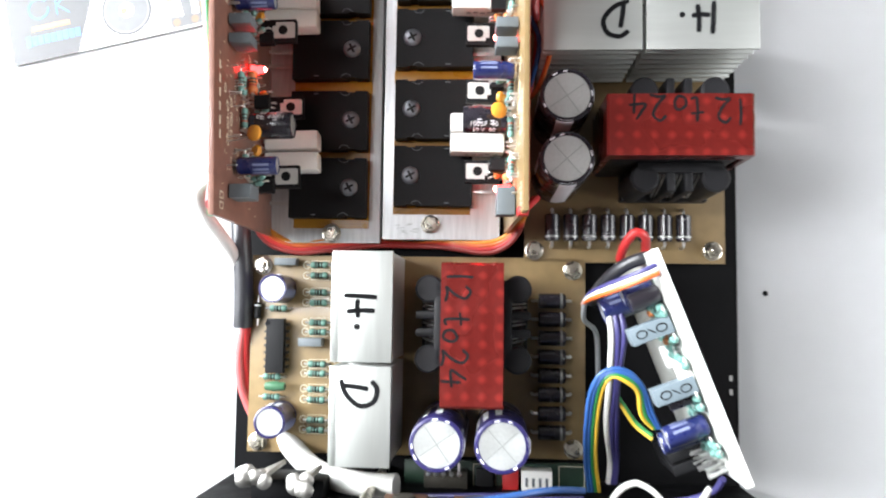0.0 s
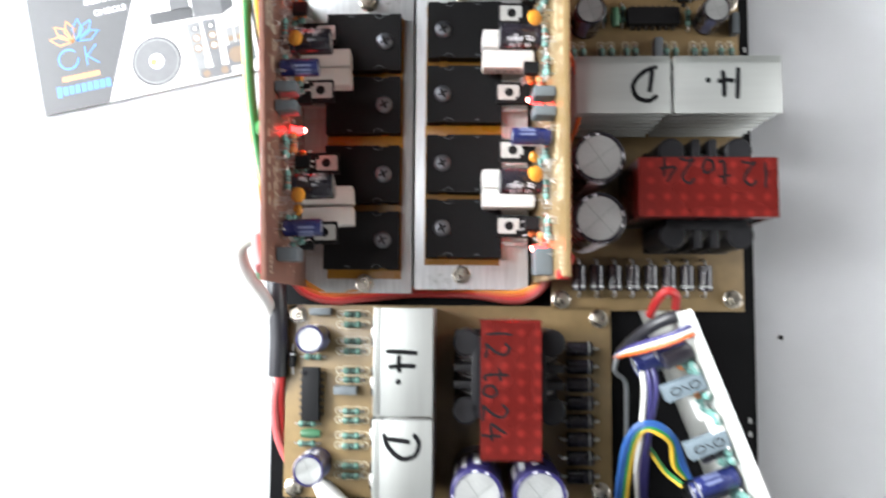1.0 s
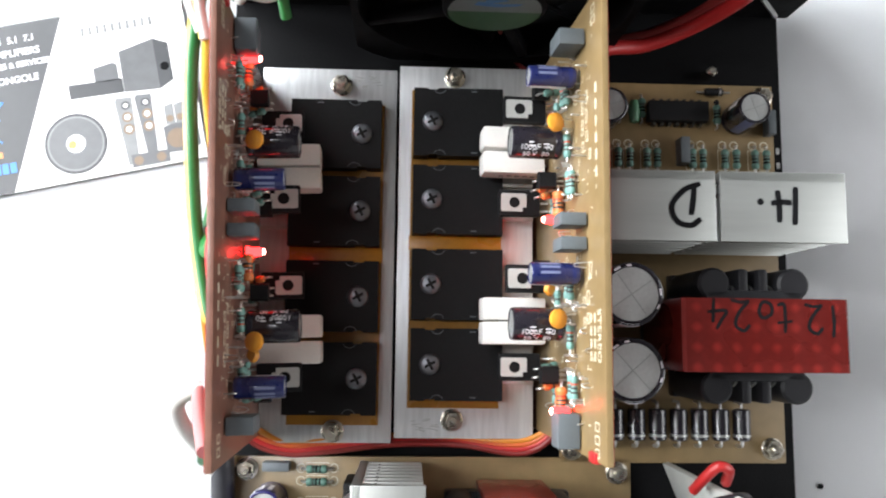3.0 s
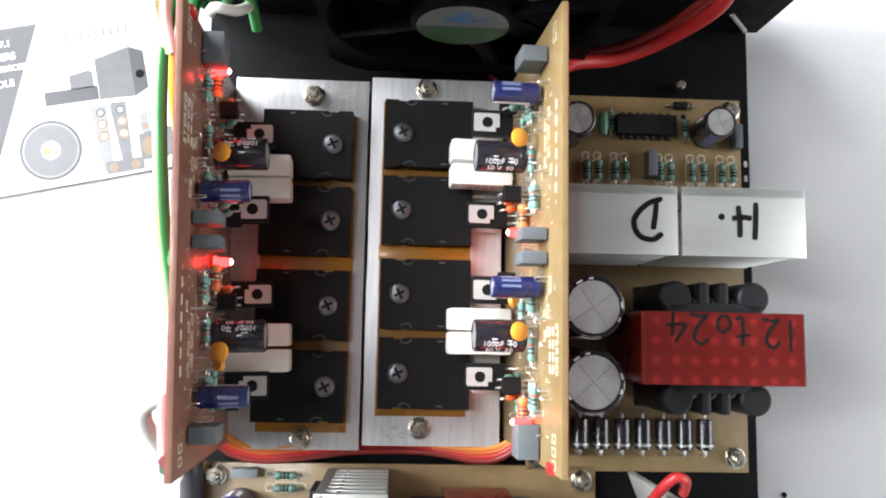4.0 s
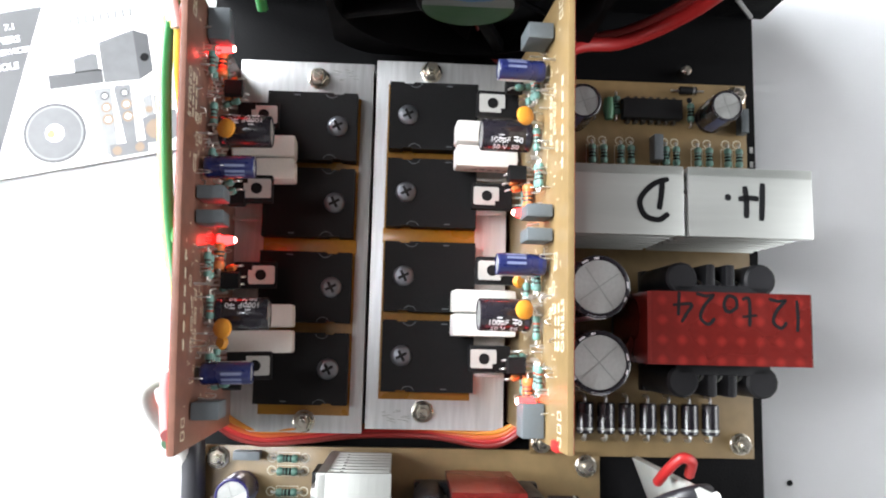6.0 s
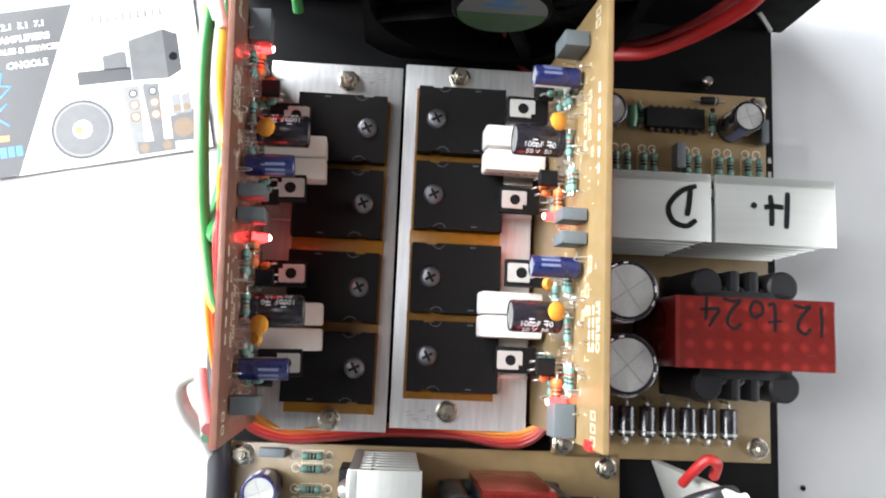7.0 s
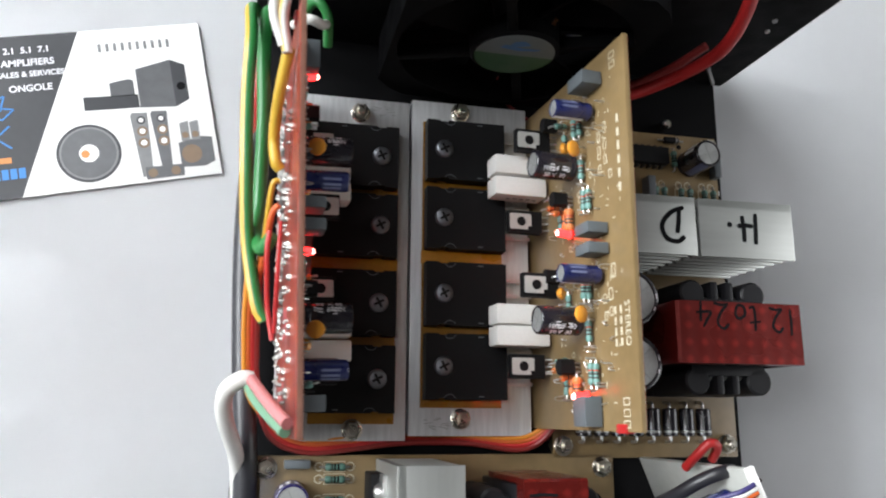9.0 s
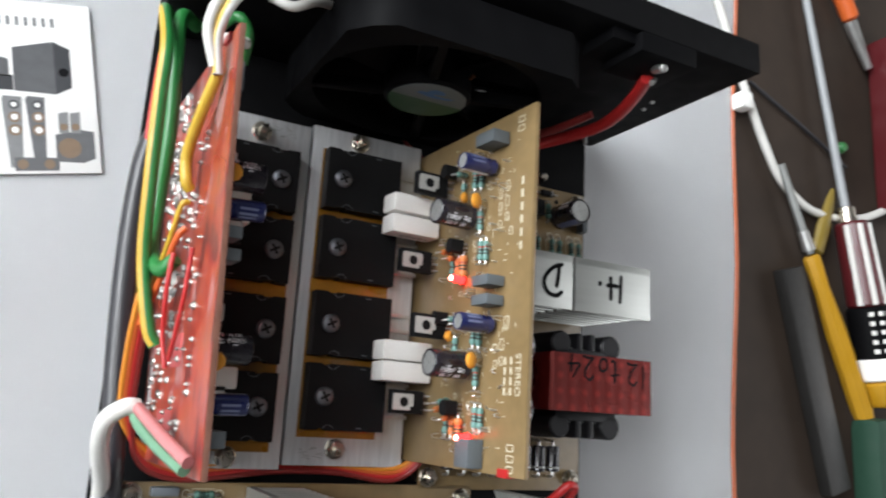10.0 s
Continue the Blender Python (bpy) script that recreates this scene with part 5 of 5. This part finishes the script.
wire("wire", [(-26, -104, 30), (-14, -108, 28), (-2, -110, 26)], 1.0, W_GREY, "grey wire from the switch")

# ---- tools on the floor beside the sheet ----
wire("cable", [(196, 262, 3), (212, 224, 3), (232, 177, 3), (252, 139, 3), (266, 126, 3), (283, 119, 3), (310, 119, 3), (347, 130, 3), (420, 170, 3)], 2.3, W_WHITE, "off-white power cable lying in a curve on the floor")
conn = thing("cable_joint", 227, 169, 0, "small white plastic cable joint", "connector")
part("joint_body", box(B(), 0, 0, 5, 8, 9, 8, 1.2), CEMENT, conn)
iron = thing("soldering_iron", 306, 117, 0, "soldering iron with a red and white striped handle", "soldering iron", rz=-80)
part("shaft", rod(B(), (-6, 0, 8), (-140, 2, 4), 2.4, 14, 2.2), W_GREY, iron)
part("collar", rod(B(), (-7, 0, 8), (3, 0, 8), 4.6, 18, 5.5, 0.6), STEEL, iron)
grip = part("grip", rod(B(), (2, 0, 10), (50, 0, 11), 9, 24, 10, 1.5), T_RED, iron)
for a in (30, 75, 120, 165):
    c, s = math.cos(radians(a)), math.sin(radians(a))
    part("grip_stripe", rod(B(), (4, c * 8.4, 10 + s * 8.4), (49, c * 9.4, 11 + s * 9.4), 1.7, 8), W_WHITE, grip)
dark = part("dark_grip", rod(B(), (50, 0, 11), (78, 0, 11), 11, 24, 11, 1), PLASTIC, iron)
for i in range(5):
    for a in (40, 65, 90, 115, 140):
        c, s = math.cos(radians(a)), math.sin(radians(a))
        part("grip_dot", box(B(), 54 + i * 5, c * 11, 11 + s * 11, 2.4, 2, 2, 0.3), CEMENT, dark)
part("end_band", rod(B(), (78, 0, 11), (90, 0, 11), 11.4, 24, 11, 1), CEMENT, iron)
part("end_cap", rod(B(), (90, 0, 11), (104, 0, 11), 10, 24, 8, 2), T_YELLOW, iron)
drv = thing("screwdriver", 276, 92, 0, "yellow-handled screwdriver lying on the floor", "screwdriver", rz=-65.5)
part("handle", spin(B(), [(0, 0), (3.6, 0), (4.6, 2), (4.2, 20), (5.6, 45), (5.6, 88), (4.6, 96), (0, 97)], 8, Matrix.Translation((0, 0, 6)) @ Matrix.Rotation(radians(90), 4, "Y")), T_YELLOW, drv)
part("blade", rod(B(), (-52, 0, 6), (-1, 0, 6), 2.0, 12, 2.2), SCORE, drv)
part("collar", rod(B(), (-14, 0, 6), (-3, 0, 6), 2.6, 14, 3.4), TIN, drv)
tip = thing("pale_tool_handle", 285, 96, 0, "pale yellow flat plastic tool handle", "tool", rz=67)
part("handle", spin(B(), [(0, -2), (4, 0), (5, 14), (3.2, 34), (1.5, 42), (0, 43)], 12, Matrix.Translation((0, 0, 3.5)) @ Matrix.Rotation(radians(90), 4, "Y") @ Matrix.Diagonal((0.6, 1, 1, 1))), T_PALE, tip)
bar = thing("dark_steel_bar", 275, 26, 0, "dark grey flat strip lying on the floor", "bar", rz=-75)
part("bar", box(B(), 0, 0, 4, 118, 17, 7, 1.2), mat("dark_strip_grey", (0.022, 0.021, 0.02), 0.5, 0.5, 0.3, 60, 0.3), bar)
cloth = thing("green_pouch", 330, -22, 0, "dark green cloth pouch on the floor", "pouch")
part("pouch_body", box(B(), 0, 0, 9, 44, 60, 18, 6), T_GREEN, cloth)
redp = thing("red_plastic_case", 378, 185, 0, "dark red plastic case on the floor", "case")
part("case_body", box(B(), 0, 0, 12, 64, 110, 24, 3), T_RED, redp)
part("case_label", box(B(), -16, -30, 24.2, 26, 26, 0.6, 0.2), W_BLUE, redp, "blue patch")
plier = thing("orange_pliers", 322, 250, 0, "orange-handled steel cutter lying on the floor", "pliers", rz=-60)
part("handle", rod(B(), (-50, 0, 6), (4, 0, 6), 6, 14, 5, 1.5), W_ORANGE, plier)
part("jaw", rod(B(), (4, 0, 5), (36, 2, 4), 4, 10, 2.4, 0.6), TIN, plier)
bit = thing("green_bead", 313, 163, 0, "small green plastic bead on the floor", "bead")
part("bead", spin(B(), [(0, 0), (3, 0.4), (3.6, 2.4), (2.4, 4.6), (0, 5)], 12), W_GREEN, bit)
wire("wire", [(238, 185, 1.2), (272, 172, 1.2), (296, 162, 1.2), (318, 152, 1.2)], 1.0, W_BLACK, "thin black wire across the floor")
